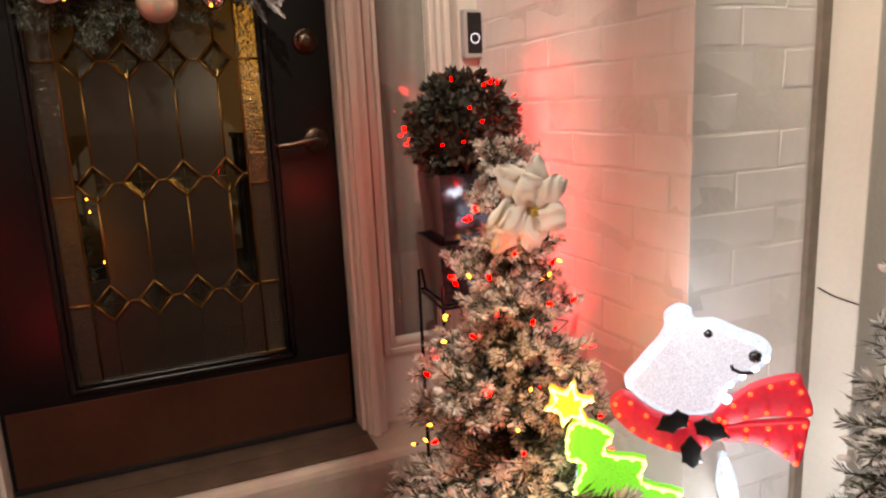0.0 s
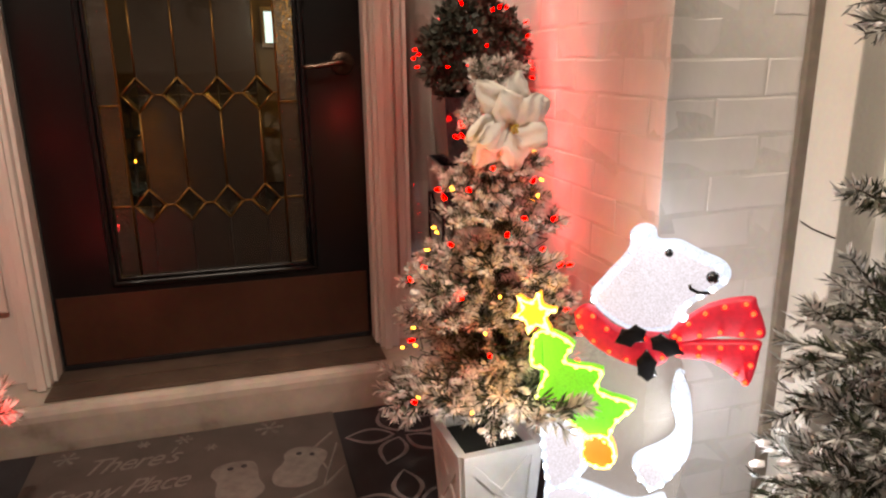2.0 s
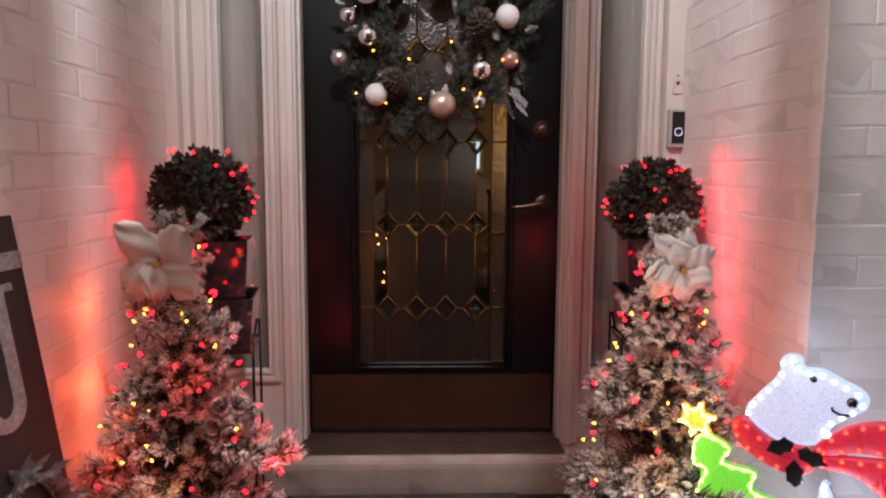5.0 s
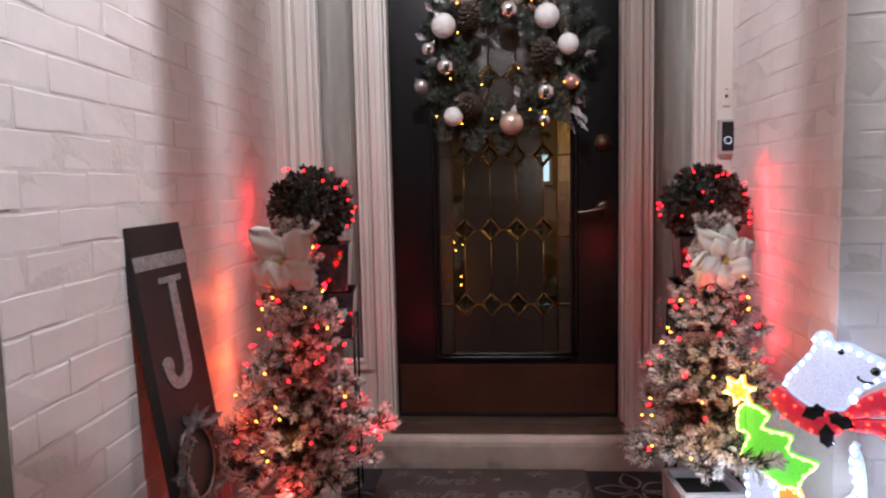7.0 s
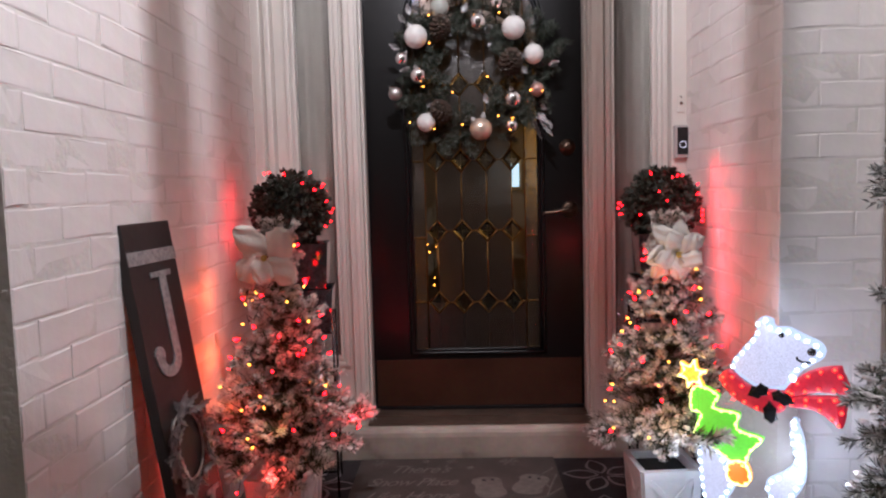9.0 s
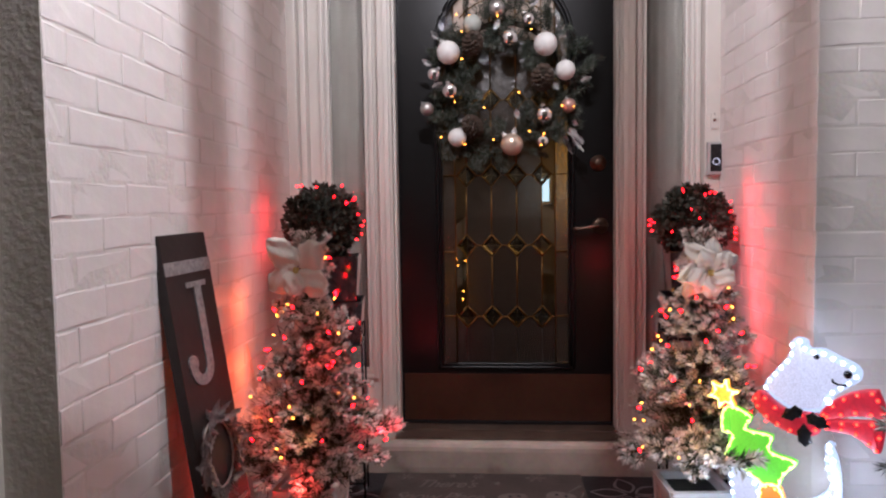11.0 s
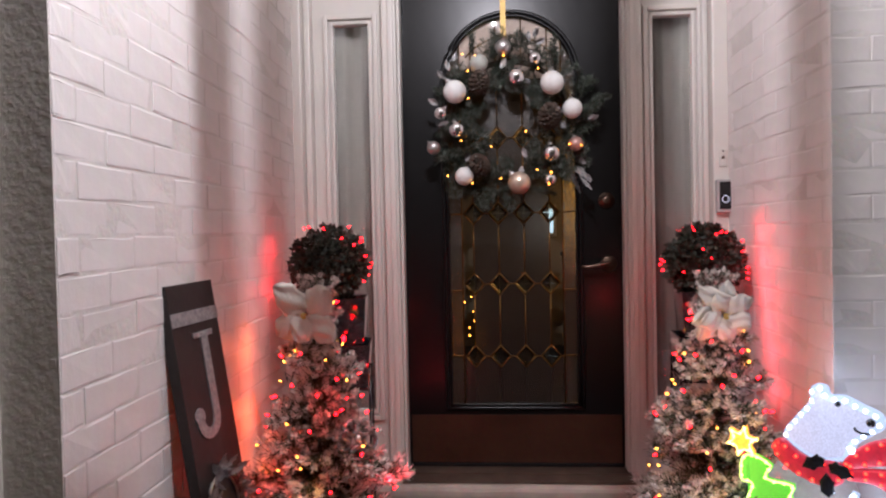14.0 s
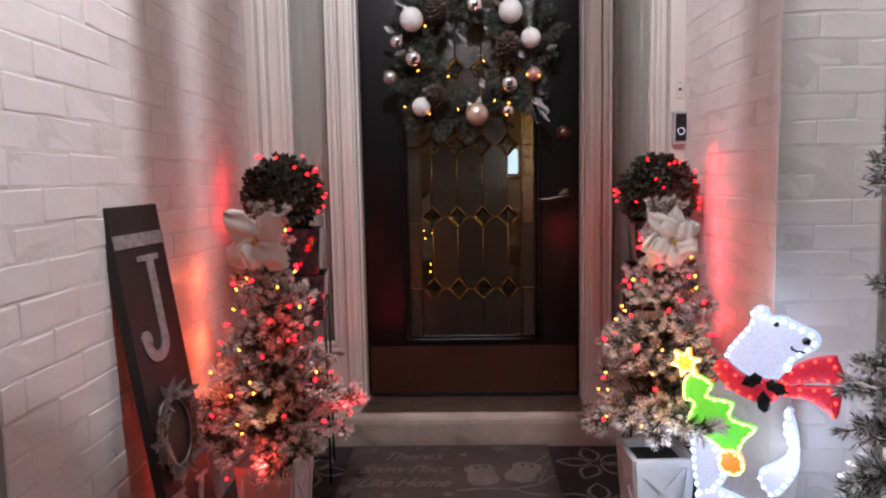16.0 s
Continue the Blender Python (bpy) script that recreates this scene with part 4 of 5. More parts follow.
def topiary(x, y, z, seed, label, turn, slip=0.0):
    """A leafy ball on a black pot that stands in a tall metal stand."""
    rng = random.Random(seed)
    t = thing("topiary", label, "topiary", pose(x, y, 0, 0, 0, turn), "ball topiaries")
    bm = bmesh.new()
    R = 0.130
    for i in range(620):
        u, a = rng.uniform(-0.95, 1), rng.uniform(0, 2 * math.pi)
        d = Vector((math.sqrt(1 - u * u) * math.cos(a), math.sqrt(1 - u * u) * math.sin(a), u))
        c = Vector((0, 0, z)) + d * R * rng.uniform(0.72, 1.02)
        for j in range(7):
            w = (d * 0.8 + Vector((rng.uniform(-1, 1), rng.uniform(-1, 1), rng.uniform(-1, 1)))).normalized()
            s = w.cross(Vector((rng.uniform(-1, 1), rng.uniform(-1, 1), rng.uniform(-1, 1)))).normalized()
            ln, wd = rng.uniform(0.016, 0.027), rng.uniform(0.0045, 0.007)
            bm.faces.new([bm.verts.new(c + q) for q in (s * 0, w * ln * 0.55 + s * wd, w * ln, w * ln * 0.55 - s * wd)])
    part("leaf_ball", bm, LEAF, t, "dark leafy ball")
    bm = bmesh.new()
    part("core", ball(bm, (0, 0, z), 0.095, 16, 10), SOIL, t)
    for name, w0, w1, a, b in (("pot", 0.082, 0.092, 0.735, 0.895), ("cachepot", 0.092, 0.104, 0.590, 0.737)):
        bm = bmesh.new()
        rr = [[bm.verts.new((slip + sx * w, sy * w, q)) for sx, sy in ((-1, -1), (1, -1), (1, 1), (-1, 1))] for w, q in ((w0, a), (w1, b), (w1 - 0.006, b), (w0 - 0.006, a + 0.02))]
        for r0, r1 in zip(rr, rr[1:]):
            for i in range(4):
                bm.faces.new((r0[i], r0[(i + 1) % 4], r1[(i + 1) % 4], r1[i]))
        bm.faces.new(rr[0]), bm.faces.new(rr[-1])
        part(name, bm, POTMETAL, t, "glossy black square " + name)
    for sx in (-1, 1):
        for sy in (-1, 1):
            bm = bmesh.new()
            tube(bm, [(slip + sx * 0.100, sy * 0.100, 0.0075), (slip + sx * 0.100, sy * 0.100, 0.64)], 0.0045, 6)
            part("leg", bm, STAND, t)
    for q in (0.10, 0.588):
        bm = bmesh.new()
        tube(bm, [(slip + sx * 0.100, sy * 0.100, q) for sx, sy in ((-1, -1), (1, -1), (1, 1), (-1, 1), (-1, -1))], 0.004, 6)
        part("stretcher", bm, STAND, t)
    s = thing("string_lights", "red bulbs scattered over the leafy ball", "string lights", pose(x, y, z))
    for i in range(30):
        u, a = rng.uniform(-0.6, 0.95), rng.uniform(0, 2 * math.pi)
        d = Vector((math.sqrt(1 - u * u) * math.cos(a), math.sqrt(1 - u * u) * math.sin(a), u))
        shared("bulb", REDBULB, s, Matrix.Translation(d * R * rng.uniform(1.02, 1.18)) @ d.to_track_quat("Z", "Y").to_matrix().to_4x4() @ Matrix.Scale(0.7, 4))
    return t


topiary(-0.652, -0.47, 1.010, 2, "dark leafy ball topiary in a black stand", 8, 0.038)
topiary(0.662, -0.36, 0.992, 6, "dark leafy ball topiary in a black stand", -5)

# silver ribbon bow on the fir
bow = thing("ribbon_bow", "silver sheer ribbon bow tucked into the fir", "bow", pose(-0.478, -0.875, 0.52, 0, 0, 12))
rng = random.Random(55)
for i in range(5):
    bm = bmesh.new()
    rows = []
    for k in range(15):
        t = 2 * math.pi * k / 14
        rows.append([bm.verts.new((0.018 + 0.026 * (1 - math.cos(t)) * 0.8, w + 0.004 * math.sin(3 * t), 0.017 * math.sin(t) * (1.2 - 0.4 * math.cos(t)))) for w in (-0.016, -0.005, 0.006, 0.016)])
    for r0, r1 in zip(rows, rows[1:]):
        for b in range(3):
            bm.faces.new((r0[b], r0[b + 1], r1[b + 1], r1[b]))
    loop = part("loop", bm, TINSEL, bow, smooth=True)
    loop.matrix_basis = pose(0, 0, 0, rng.uniform(-25, 25), -72 * i + 20, rng.uniform(-20, 20))
    loop.modifiers.new("thickness", "SOLIDIFY").thickness = 0.0008
bm = bmesh.new()
part("knot", ball(bm, (0, -0.004, 0), 0.011, 10, 8, squash=(1, 1, 1.2)), TINSEL, bow, smooth=True)
loose = thing("string_lights", "loose end of red bulbs hanging by the planter", "string lights", pose(-0.74, -0.92, 0.0))
bm = bmesh.new()
tube(bm, [(0.03, 0.08, 0.30), (0.01, 0.0, 0.18), (0.0, -0.02, 0.10), (0.02, -0.03, 0.012)], 0.0013, 5)
part("cable", bm, CABLE, loose)
for q in ((0.012, -0.004, 0.19), (0.004, -0.028, 0.11), (0.02, -0.03, 0.03)):
    shared("bulb", REDBULB, loose, pose(*q, 60, 20, 0))

# ---- wreath ----
WC = Vector((-0.004, -0.055, 1.560))
wreath = thing("wreath", "frosted fir wreath with silver and white baubles", "wreath", Matrix.Translation(WC))
rng = random.Random(77)
bm = bmesh.new()
pts = [(0.235 * math.cos(a), 0, 0.235 * math.sin(a)) for a in [2 * math.pi * i / 40 for i in range(41)]]
tube(bm, pts, 0.012, 6)
part("ring", bm, BARK, wreath)
for i in range(120):
    a = 2 * math.pi * i / 120 * 1.0
    r = 0.235 + rng.uniform(-0.045, 0.05)
    lean = rng.choice((-1, 1)) * rng.uniform(15, 75)
    m = pose(r * math.cos(a), rng.uniform(-0.045, 0.012), r * math.sin(a), 0, -math.degrees(a) - lean if rng.random() < 0.62 else -math.degrees(a) - 180 + lean * 0.6, 0) @ pose(0, 0, 0, rng.uniform(-90, 90), 0, rng.uniform(-28, 10)) @ Matrix.Diagonal((0.85, 0.8, 0.8, 1))
    shared("sprig", rng.choice(SPRIG), wreath, m)
bm = bmesh.new()
pts = [(0.245 * math.cos(a), -0.01, 0.06 + 0.275 * math.sin(a)) for a in [math.pi * (0.25 + 0.5 * i / 20) for i in range(21)]]
tube(bm, pts, 0.003, 6)
part("hoop", bm, CAME, wreath, "thin brass wire hoop", True)
bm = bmesh.new()
N = 12
for k in range(N):
    z0, z1 = 0.24 + (2.146 - 1.56 - 0.24) * k / N, 0.24 + (2.146 - 1.56 - 0.24) * (k + 1) / N
    y0, y1 = -0.02 + 0.062 * k / N, -0.02 + 0.062 * (k + 1) / N
    box(bm, -0.030, -0.008, min(y0, y1) - 0.0008, max(y0, y1), z0, z1)
ribbon = part("hanging_ribbon", bm, RIBBON, wreath, "flat gold ribbon over the door top")


def bauble(px, pz, r, mat, label, dy=-0.085):
    o = thing("bauble", label, "bauble", pose(WC.x + px, WC.y + dy, WC.z + pz, rng.uniform(-30, 30), rng.uniform(-40, 40), 0), "wreath baubles")
    bm = bmesh.new()
    part("globe", ball(bm, (0, 0, 0), r, 28, 18), mat, o, smooth=True)
    bm = bmesh.new()
    lathe(bm, [(r * 0.24, r * 0.93), (r * 0.25, r * 1.12), (r * 0.10, r * 1.16)], seg=12)
    tube(bm, [(r * 0.12 * math.cos(t), 0, r * 1.24 + r * 0.12 * math.sin(t)) for t in [2 * math.pi * i / 10 for i in range(11)]], r * 0.03, 5)
    part("cap", bm, SILVER, o)
    return o


for px, pz, r, mat, label in (
    (-0.118, 0.212, 0.036, SAGE, "matte sage green bauble on the wreath"), (-0.022, 0.270, 0.031, SILVER, "satin silver bauble on the wreath"),
    (0.027, 0.152, 0.036, CHROME, "mirror silver bauble on the wreath"), (0.100, 0.222, 0.026, CHROME, "mirror silver bauble on the wreath"),
    (-0.213, 0.105, 0.045, WHITEBALL, "large white glittered bauble on the wreath"), (0.165, 0.126, 0.045, WHITEBALL, "large white glittered bauble on the wreath"),
    (0.241, 0.024, 0.038, WHITEBALL, "white glittered bauble on the wreath"), (0.158, -0.146, 0.036, CHROME, "mirror silver bauble on the wreath"),
    (0.032, -0.258, 0.045, PEARL, "large champagne pearl bauble on the wreath"), (-0.182, -0.226, 0.036, WHITEBALL, "pale pink white bauble on the wreath"),
    (-0.300, -0.112, 0.027, SILVER, "satin silver bauble on the wreath"), (-0.207, -0.044, 0.034, CHROME, "mirror silver bauble on the wreath"),
    (-0.270, 0.022, 0.027, CHROME, "mirror silver bauble on the wreath"), (0.252, -0.112, 0.028, ROSE, "rose gold bauble on the wreath"),
    (0.152, -0.248, 0.026, CHROME, "mirror silver bauble on the wreath")):
    bauble(px, pz, r, mat, label)


def pine_cone(px, pz, r, tilt):
    o = thing("pine_cone", "brown pine cone with frosted scales on the wreath", "pine cone", pose(WC.x + px, WC.y - 0.085, WC.z + pz, 55, tilt, 0), "wreath pine cones")
    bm = bmesh.new()
    lathe(bm, [(r * 0.3, -r), (r * 0.6, -r * 0.5), (r * 0.6, r * 0.3), (r * 0.15, r * 1.1)], seg=10)
    part("core", bm, BARK, o)
    bm = bmesh.new()
    for i in range(70):
        k = i / 70
        a = i * 2.39996
        rad = r * (0.55 + 0.45 * math.sin(math.pi * (0.15 + 0.8 * k))) * 1.0
        z = -r * 0.9 + 2.0 * r * k
        d = Vector((math.cos(a), math.sin(a), 0.45))
        t = Vector((-math.sin(a), math.cos(a), 0))
        c = Vector((0, 0, z)) + Vector((d.x, d.y, 0)) * rad * 0.55
        tip = Vector((0, 0, z + r * 0.16)) + Vector((d.x, d.y, 0)) * rad
        w = t * r * 0.20
        up = Vector((0, 0, r * 0.06))
        v = [bm.verts.new(q) for q in (c - w * 0.6, tip - w, tip + w, c + w * 0.6, c - w * 0.6 + up, tip - w + up, tip + w + up, c + w * 0.6 + up)]
        for f in ((0, 1, 2, 3), (4, 5, 6, 7), (0, 1, 5, 4), (1, 2, 6, 5), (2, 3, 7, 6)):
            bm.faces.new([v[q] for q in f])
    part("cone_body", bm, CONE, o)


pine_cone(-0.119, 0.130, 0.042, 20)
pine_cone(-0.119, -0.190, 0.042, -30)
pine_cone(0.150, -0.010, 0.046, 15)


def leaf_mesh(length, width, mat, seed):
    bm = bmesh.new()
    N, M = 8, 2
    grid = []
    for a in range(N + 1):
        k = a / N
        w = width * math.sin(math.pi * (0.06 + 0.92 * k)) * (1 + 0.8 * ((a + seed) % 2))
        grid.append([bm.verts.new((w * b / M, 0.010 * math.sin(3 * k) - 0.35 * w * abs(b / M), length * k)) for b in range(-M, M + 1)])
    for r0, r1 in zip(grid, grid[1:]):
        for b in range(2 * M):
            bm.faces.new((r0[b], r0[b + 1], r1[b + 1], r1[b]))
    bmesh.ops.solidify(bm, geom=bm.faces[:], thickness=0.0009)
    me = bpy.data.meshes.new("foil_leaf")
    bm.to_mesh(me)
    bm.free()
    me.materials.append(mat)
    return me


FOIL = [leaf_mesh(0.060, 0.011, TINSEL, s) for s in range(3)]
for px, pz, a in ((0.255, -0.20, 130), (0.285, -0.225, 150), (0.235, -0.225, 165), (0.265, -0.17, 110), (0.095, 0.31, 35), (0.080, 0.29, 5), (0.105, 0.28, 60), (-0.25, 0.16, -50), (-0.235, 0.19, -15), (0.18, 0.03, 100), (0.195, -0.02, 140), (-0.24, -0.01, -110), (-0.28, 0.06, -60), (0.06, -0.16, -20), (0.045, -0.19, 190), (-0.03, 0.19, 20), (0.30, -0.02, 70), (-0.16, -0.13, 200)):
    shared("foil_leaf", rng.choice(FOIL), wreath, pose(px, -0.075, pz, rng.uniform(-25, 25), a, rng.uniform(-30, 30)) @ Matrix.Scale(0.75, 4))
for px, pz, a in ((0.245, -0.215, 122), (0.262, -0.235, 142), (0.238, -0.235, 160)):
    shared("foil_leaf", rng.choice(FOIL), wreath, pose(px, -0.085, pz, 20, a, 0) @ Matrix.Diagonal((0.5, 1.0, 1.35, 1)))
fairy = thing("string_lights", "tiny warm fairy lights in the wreath", "string lights", Matrix.Translation(WC))
for px, pz in ((-0.18, 0.245), (-0.16, 0.18), (-0.02, 0.235), (0.185, 0.105), (0.225, -0.115), (0.27, -0.12), (-0.075, -0.115), (0.145, -0.265), (0.155, -0.22), (-0.245, -0.225), (-0.15, -0.255), (-0.04, -0.24), (-0.245, 0.10), (-0.16, 0.075), (0.10, -0.21), (0.0, -0.255), (0.06, -0.06), (-0.19, -0.09), (-0.13, 0.24), (0.11, 0.18)):
    shared("bulb", WARMBULB, fairy, pose(px, -0.10, pz, 90, rng.uniform(-60, 60), 0) @ Matrix.Scale(0.75, 4))
bm = bmesh.new()
tube(bm, [(0.24 * math.cos(a) + 0.01 * math.sin(9 * a), -0.06, 0.24 * math.sin(a) + 0.012 * math.cos(7 * a)) for a in [2 * math.pi * i / 60 for i in range(60)]], 0.001, 4)
part("cable", bm, CABLE, fairy)

# ---- leaning sign ----
LEAN_DEG = math.degrees(math.atan(0.147))
sign = thing("porch_sign", "dark wooden porch sign leaning on the brick wall", "sign", pose(-0.676, -1.205, 0.0075, 0, -LEAN_DEG, 0) @ pose(0, 0, 0, 0, 0, 83))
part("board", boxes((-0.102, 0.102, -0.002, 0.026, 0.0, 1.005), bevel=0.002), DARKWOOD, sign)
part("stripe", boxes((-0.101, 0.101, -0.0045, -0.0021, 0.905, 0.938), bevel=0.0006), GLITTER, sign, "silver glitter stripe")
bm = bmesh.new()
box(bm, -0.026, 0.060, -0.006, -0.0021, 0.868, 0.882, 0.001)
box(bm, 0.006, 0.036, -0.006, -0.0021, 0.672, 0.868, 0.001)
hook = [(0.036, 0.672)] + [(-0.016 + 0.052 * math.cos(t), 0.672 - 0.050 * math.sin(t)) for t in [math.pi * i / 12 for i in range(1, 13)]]
inner = [(0.006, 0.672)] + [(-0.016 + 0.022 * math.cos(t), 0.672 - 0.024 * math.sin(t)) for t in [math.pi * i / 12 for i in range(1, 13)]]
for (a, b), (c, d) in zip(zip(hook, inner), zip(hook[1:], inner[1:])):
    quad = [[bm.verts.new((q[0], y, q[1])) for q in (a, c, d, b)] for y in (-0.006, -0.0021)]
    bm.faces.new(quad[0]), bm.faces.new(quad[1])
    for k in range(4):
        bm.faces.new((quad[0][k], quad[0][(k + 1) % 4], quad[1][(k + 1) % 4], quad[1][k]))
lathe(bm, [(0.020, 0.0022), (0.020, 0.006)], (-0.052, 0, 0.684), 14, "y")
part("letter", bm, GLITTER, sign, "silver glitter letter J")
bm = bmesh.new()
for x0, z0, x1, z1, w in ((0.0, 0.17, -0.055, 0.30, 0.017), (0.0, 0.17, 0.055, 0.30, 0.010), (0.0, 0.06, 0.0, 0.17, 0.016)):
    d = Vector((x1 - x0, z1 - z0)).normalized()
    nn = Vector((-d.y, d.x)) * w
    quad = [[bm.verts.new((q.x, y, q.y)) for q in (Vector((x0, z0)) + nn, Vector((x1, z1)) + nn, Vector((x1, z1)) - nn, Vector((x0, z0)) - nn)] for y in (-0.006, -0.0021)]
    bm.faces.new(quad[0]), bm.faces.new(quad[1])
    for k in range(4):
        bm.faces.new((quad[0][k], quad[0][(k + 1) % 4], quad[1][(k + 1) % 4], quad[1][k]))
for x in (-0.055, 0.055, 0.0):
    box(bm, x - 0.030, x + 0.030, -0.006, -0.0021, 0.048 if x == 0 else 0.292, 0.060 if x == 0 else 0.304, 0.001)
part("letter", bm, GLITTER, sign, "silver glitter letter Y")
sw = thing("small_wreath", "silver foil holly wreath on the dark sign", "wreath", sign.matrix_basis @ pose(-0.018, -0.006, 0.445))
bm = bmesh.new()
tube(bm, [(0.068 * math.cos(a), 0, 0.085 * math.sin(a)) for a in [2 * math.pi * i / 24 for i in range(25)]], 0.003, 5)
part("ring", bm, SILVER, sw)
for i in range(72):
    a = 2 * math.pi * i / 72
    shared("foil_leaf", rng.choice(FOIL), sw, pose(0.068 * math.cos(a), rng.uniform(-0.022, -0.004), 0.085 * math.sin(a), rng.uniform(0, 35), 90 - math.degrees(a) + rng.choice((-1, 1)) * rng.uniform(20, 100), rng.uniform(-40, 40)) @ Matrix.Diagonal((0.55, 1.0, rng.uniform(0.65, 1.05), 1)))

# ---- lit figure with its little tree ----
FIG = pose(0.741, -0.940, 0.006, 0, 0, -39.5)
HEAD = rounded([(-0.040, 0.540), (-0.015, 0.590), (0.014, 0.628), (0.025, 0.650), (0.026, 0.676), (0.046, 0.692), (0.068, 0.686), (0.076, 0.667), (0.110, 0.668), (0.148, 0.652), (0.183, 0.638), (0.198, 0.618), (0.192, 0.594), (0.168, 0.574), (0.135, 0.545), (0.112, 0.500), (0.030, 0.490)])
TORSO = rounded([(-0.030, 0.480), (-0.105, 0.400), (-0.128, 0.320), (-0.120, 0.200), (-0.105, 0.060), (-0.090, 0.0), (0.0, 0.012), (0.100, 0.0), (0.128, 0.080), (0.150, 0.220), (0.155, 0.320), (0.140, 0.400), (0.105, 0.460)])
ARM_L = rounded([(-0.108, 0.400), (-0.130, 0.345), (-0.127, 0.240), (-0.108, 0.130), (-0.060, 0.140), (-0.022, 0.205), (-0.040, 0.260), (-0.072, 0.320)])
ARM_R = rounded([(0.126, 0.428), (0.150, 0.385), (0.160, 0.306), (0.153, 0.245), (0.105, 0.172), (0.064, 0.198), (0.060, 0.238), (0.104, 0.275), (0.130, 0.312), (0.117, 0.370)])
LEG = rounded([(-0.106, 0.150), (-0.118, 0.060), (-0.110, 0.0), (-0.020, 0.0), (0.060, 0.0), (0.115, 0.0), (0.130, 0.070), (0.122, 0.160), (0.060, 0.135), (-0.030, 0.150)])
COLLAR = rounded([(-0.064, 0.515), (-0.045, 0.535), (-0.023, 0.526), (0.020, 0.497), (0.100, 0.497), (0.112, 0.470), (0.100, 0.440), (0.055, 0.428), (-0.010, 0.448), (-0.053, 0.482)])
TAIL_A = rounded([(0.108, 0.505), (0.164, 0.562), (0.232, 0.586), (0.245, 0.570), (0.262, 0.522), (0.240, 0.511), (0.190, 0.508), (0.125, 0.486)], 4)
TAIL_B = rounded([(0.122, 0.486), (0.190, 0.500), (0.252, 0.508), (0.256, 0.490), (0.247, 0.430), (0.232, 0.428), (0.181, 0.458), (0.120, 0.458)], 4)
bm = bmesh.new()
pillow(bm, TORSO, 0.012, 0.020, 0.008, 1)
pillow(bm, HEAD, 0.0, 0.050, 0.016, 0, 6)
pillow(bm, ARM_L, -0.012, 0.040, 0.016, 0, 6)
pillow(bm, ARM_R, -0.012, 0.040, 0.016, 0, 6)
pillow(bm, LEG, -0.006, 0.040, 0.016, 0, 6)
for s in (COLLAR, TAIL_A, TAIL_B):
    pillow(bm, s, -0.024, 0.024, 0.006, 2)
for x, z, r in ((0.096, 0.648, 0.0075), (0.170, 0.612, 0.011)):
    ball(bm, (x, -0.026, z), r, 10, 8, 3)
tube(bm, [(0.134, -0.027, 0.595), (0.136, -0.0275, 0.588), (0.150, -0.0275, 0.582), (0.168, -0.027, 0.584)], 0.0032, 6, 3)
for x, z, a in ((0.040, 0.488, 60), (0.108, 0.480, -70), (0.074, 0.440, 175)):
    leaf = [Vector((p[0] * math.cos(radians(a)) + p[1] * math.sin(radians(a)) + x, -p[0] * math.sin(radians(a)) + p[1] * math.cos(radians(a)) + z)) for p in ((0, 0.034), (0.012, 0.024), (0.018, 0.022), (0.014, 0.006), (0.019, -0.006), (0.010, -0.016), (0, -0.030), (-0.010, -0.016), (-0.019, -0.006), (-0.014, 0.006), (-0.018, 0.022), (-0.012, 0.024))]
    pillow(bm, leaf, -0.040, 0.006, 0.002, 3)


def along(line, gap):
    """Evenly spaced places along a closed line."""
    out, left = [], 0.0
    for p, q in zip(line, line[1:] + line[:1]):
        d = (q - p).length
        while left < d:
            out.append(p.lerp(q, left / d))
            left += gap
        left -= d
    return out


for line, y in ((HEAD, -0.018), (ARM_L, -0.026), (ARM_R, -0.026), (LEG, -0.020)):
    for p in along(shrink(line, 0.010), 0.0245):
        if not (line is HEAD and p.y < 0.535):
            ball(bm, (p.x, y - 0.003, p.y), 0.0056, 10, 6, 4)
ball(bm, (0.128, -0.03, 0.535), 0.008, 8, 6, 4)
for line in (COLLAR, TAIL_A, TAIL_B):
    for p in along(shrink(line, 0.010), 0.034):
        ball(bm, (p.x, -0.037, p.y), 0.0044, 8, 5, 5)
fig = tagged(finish("light_up_figure", bm, [BEARGLOW, BEARDIM, SCARFRED, PLASTIC, LEDWHITE, LEDRED, BEARRIM], smooth=True), "glowing white mesh winter figure with a red scarf", "light figure")
fig.matrix_basis = FIG

lt = thing("lighted_tree", "glowing green mesh tree with amber star on the figure", "light decoration", FIG)
TREE = [Vector(p) for p in ((-0.106, 0.486), (-0.136, 0.468), (-0.137, 0.408), (-0.108, 0.402), (-0.128, 0.340), (-0.080, 0.316), (-0.024, 0.281), (0.012, 0.276), (0.030, 0.321), (0.062, 0.366), (-0.006, 0.380), (-0.001, 0.424), (-0.070, 0.428), (-0.055, 0.464))]
TREE = rounded(TREE, 3)
TRUNK = rounded([(-0.026, 0.285), (0.016, 0.292), (0.034, 0.250), (0.020, 0.225), (0.0, 0.220), (-0.030, 0.230), (-0.034, 0.255)], 3)
STAR = []
for i in range(12):
    a = math.pi * i / 6 + 0.3
    STAR.append((-0.134 + (0.046 if i % 2 == 0 else 0.024) * math.cos(a), 0.515 + (0.046 if i % 2 == 0 else 0.024) * math.sin(a)))
STAR = rounded(STAR, 3)
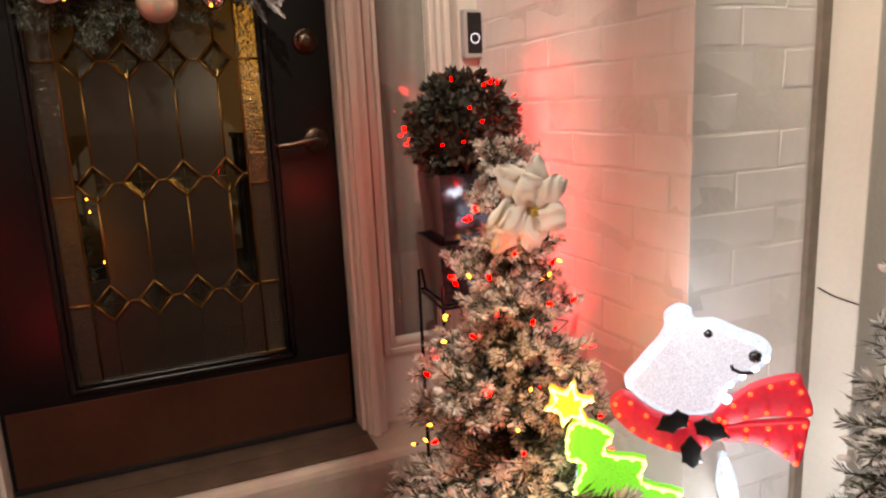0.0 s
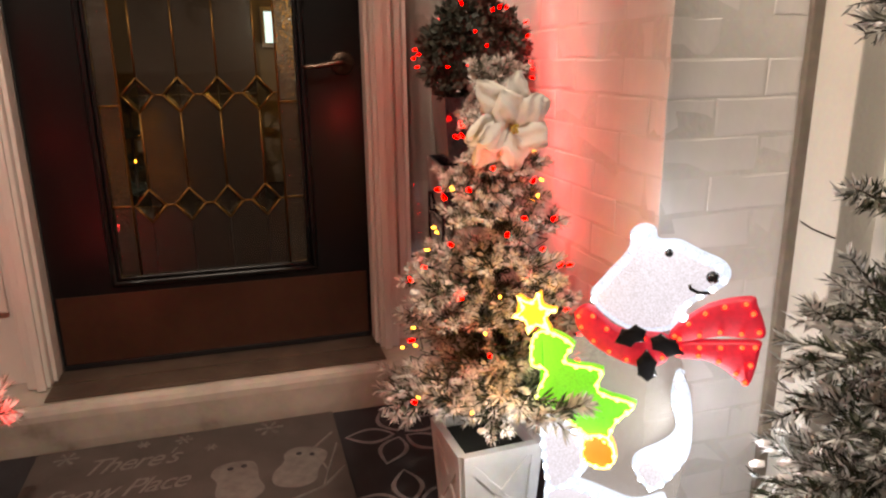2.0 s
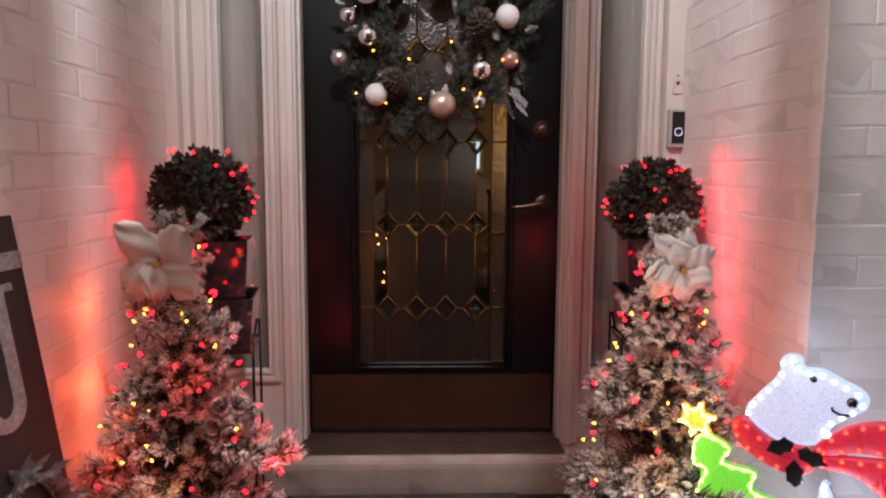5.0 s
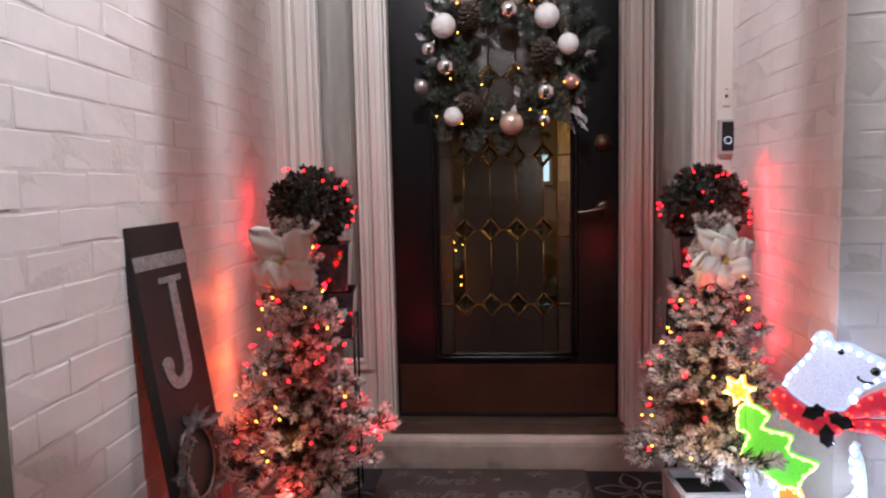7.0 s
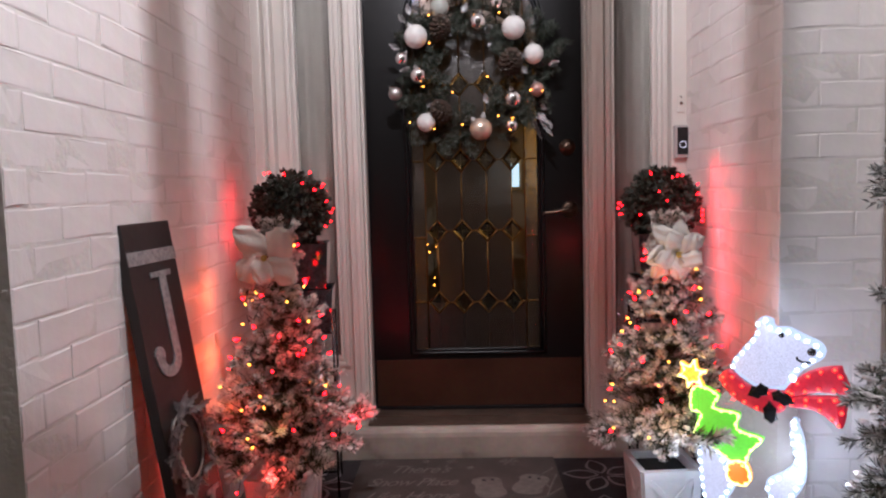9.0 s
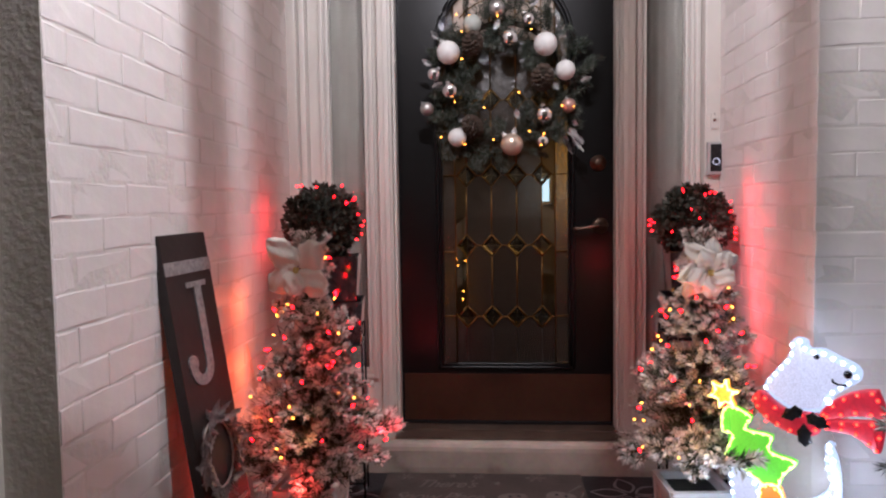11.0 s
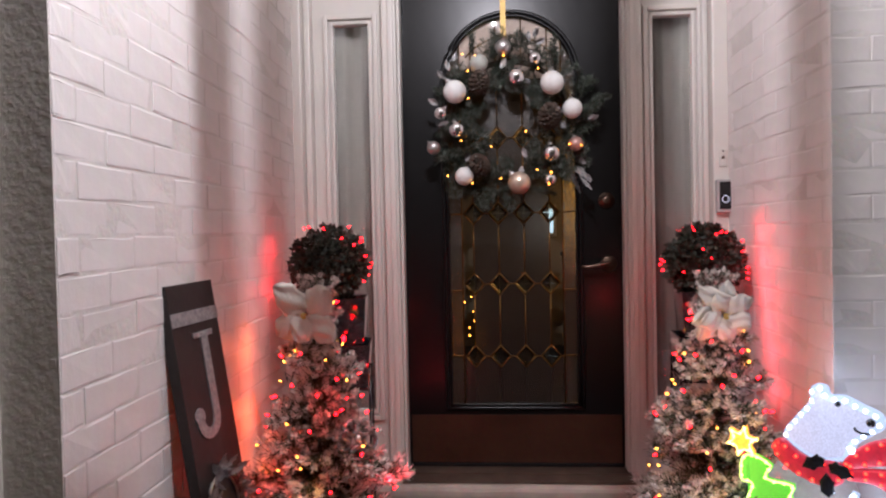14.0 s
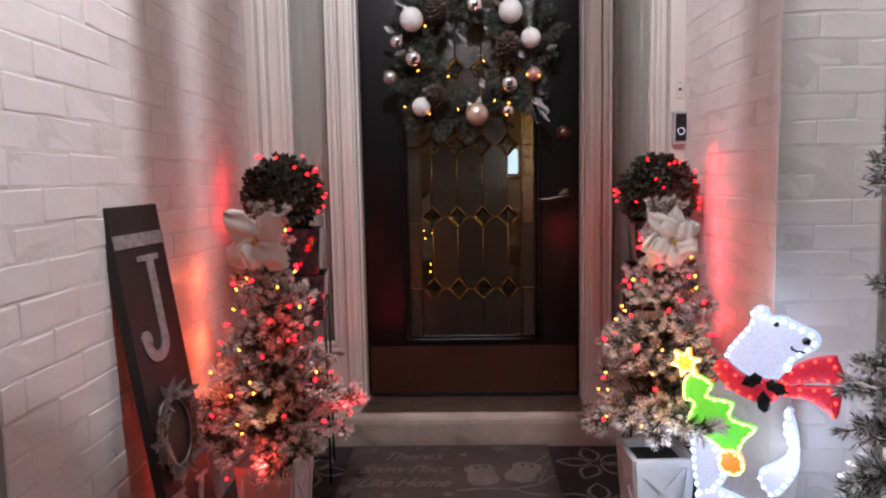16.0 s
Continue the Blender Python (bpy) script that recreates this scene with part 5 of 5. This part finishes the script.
for name, line, body, led, label, d in (("tree_panel", TREE, GREENGLOW, LEDLIME, "glowing green tree", 0.0), ("trunk_panel", TRUNK, TRUNKGLOW, LEDYELLOW, "glowing orange trunk", 0.004), ("star", STAR, STARGLOW, LEDYELLOW, "glowing amber star", 0.002)):
    bm = bmesh.new()
    pillow(bm, line, -0.046 - d, 0.024, 0.006)
    p = part(name, bm, body, lt, label, True)
    bm = bmesh.new()
    tube(bm, [(q.x, -0.058 - d, q.y) for q in shrink(line, 0.003)] + [(shrink(line, 0.003)[0].x, -0.058 - d, shrink(line, 0.003)[0].y)], 0.0023, 6)
    for q in along(shrink(line, 0.004), 0.026):
        ball(bm, (q.x, -0.059 - d, q.y), 0.0048, 8, 5)
    part("led_rim", bm, led, p)

# ---- bricks ----
COURSE, LONG = 0.0700, 0.2030


def brick_mesh(length, seed):
    """A worn painted brick: chamfered face with uneven edges, its face at y = 0."""
    rng = random.Random(seed)
    h = COURSE - 0.0034
    bm = bmesh.new()
    def ring(y, inset):
        return [bm.verts.new((sx * (length / 2 - inset) + rng.uniform(-0.001, 0.001), y + rng.uniform(-0.0007, 0.0007), sz * (h / 2 - inset) + rng.uniform(-0.0012, 0.0012))) for sx, sz in ((-1, -1), (-0.33, -1), (0.33, -1), (1, -1), (1, 1), (0.33, 1), (-0.33, 1), (-1, 1))]
    rs = [ring(0.012, 0), ring(0.0011, 0.0), ring(0.0, 0.0042)]
    for a, b in zip(rs, rs[1:]):
        for j in range(8):
            bm.faces.new((a[j], a[(j + 1) % 8], b[(j + 1) % 8], b[j]))
    bm.faces.new(rs[-1])
    bmesh.ops.recalc_face_normals(bm, faces=bm.faces)
    me = bpy.data.meshes.new("brick")
    bm.to_mesh(me)
    bm.free()
    me.materials.append(BRICK)
    return me


FULL = [brick_mesh(LONG - 0.006, s) for s in range(6)]


def lay(wall, a, b, z_top, seed, shift=0.0, proud=0.0012):
    """Running bond over the face from a to b, seen with a on its left."""
    rng = random.Random(seed)
    d = b - a
    length = d.length
    d.normalize()
    turn = math.degrees(math.atan2(d.y, d.x))
    out = Vector((d.y, -d.x, 0))
    for c in range(int(z_top / COURSE)):
        x = -(LONG / 2 if c % 2 else 0.0) - shift
        while x < length:
            x0, x1 = max(x, 0.0), min(x + LONG, length)
            if x1 - x0 > 0.03:
                mid = a + d * (x0 + x1) / 2 + out * (proud + rng.uniform(-0.0013, 0.0011))
                shared("brick", rng.choice(FULL), wall, pose(mid.x, mid.y, COURSE * (c + 0.5) + rng.uniform(-0.0018, 0.0018), rng.uniform(-0.9, 0.9), rng.uniform(-0.5, 0.5), turn + rng.uniform(-0.3, 0.3)) @ Matrix.Diagonal(((x1 - x0 - 0.0045) / (LONG - 0.006), 1, 1, 1)))
            x += LONG


lay(wall_left, LEFT_B, LEFT_A, 2.30, 1, 0.03)
lay(wall_left_front, Vector((-0.934, -1.703, 0)), Vector((-0.830, -1.703, 0)), 2.30, 2)
lay(wall_right, Vector((0.827, -0.125, 0)), Vector((0.827, -0.941, 0)), 2.30, 3, 0.05)
lay(wall_right, Vector((0.823, -0.941, 0)), Vector((1.104, -0.941, 0)), 2.30, 4, 0.10, 0.0008)
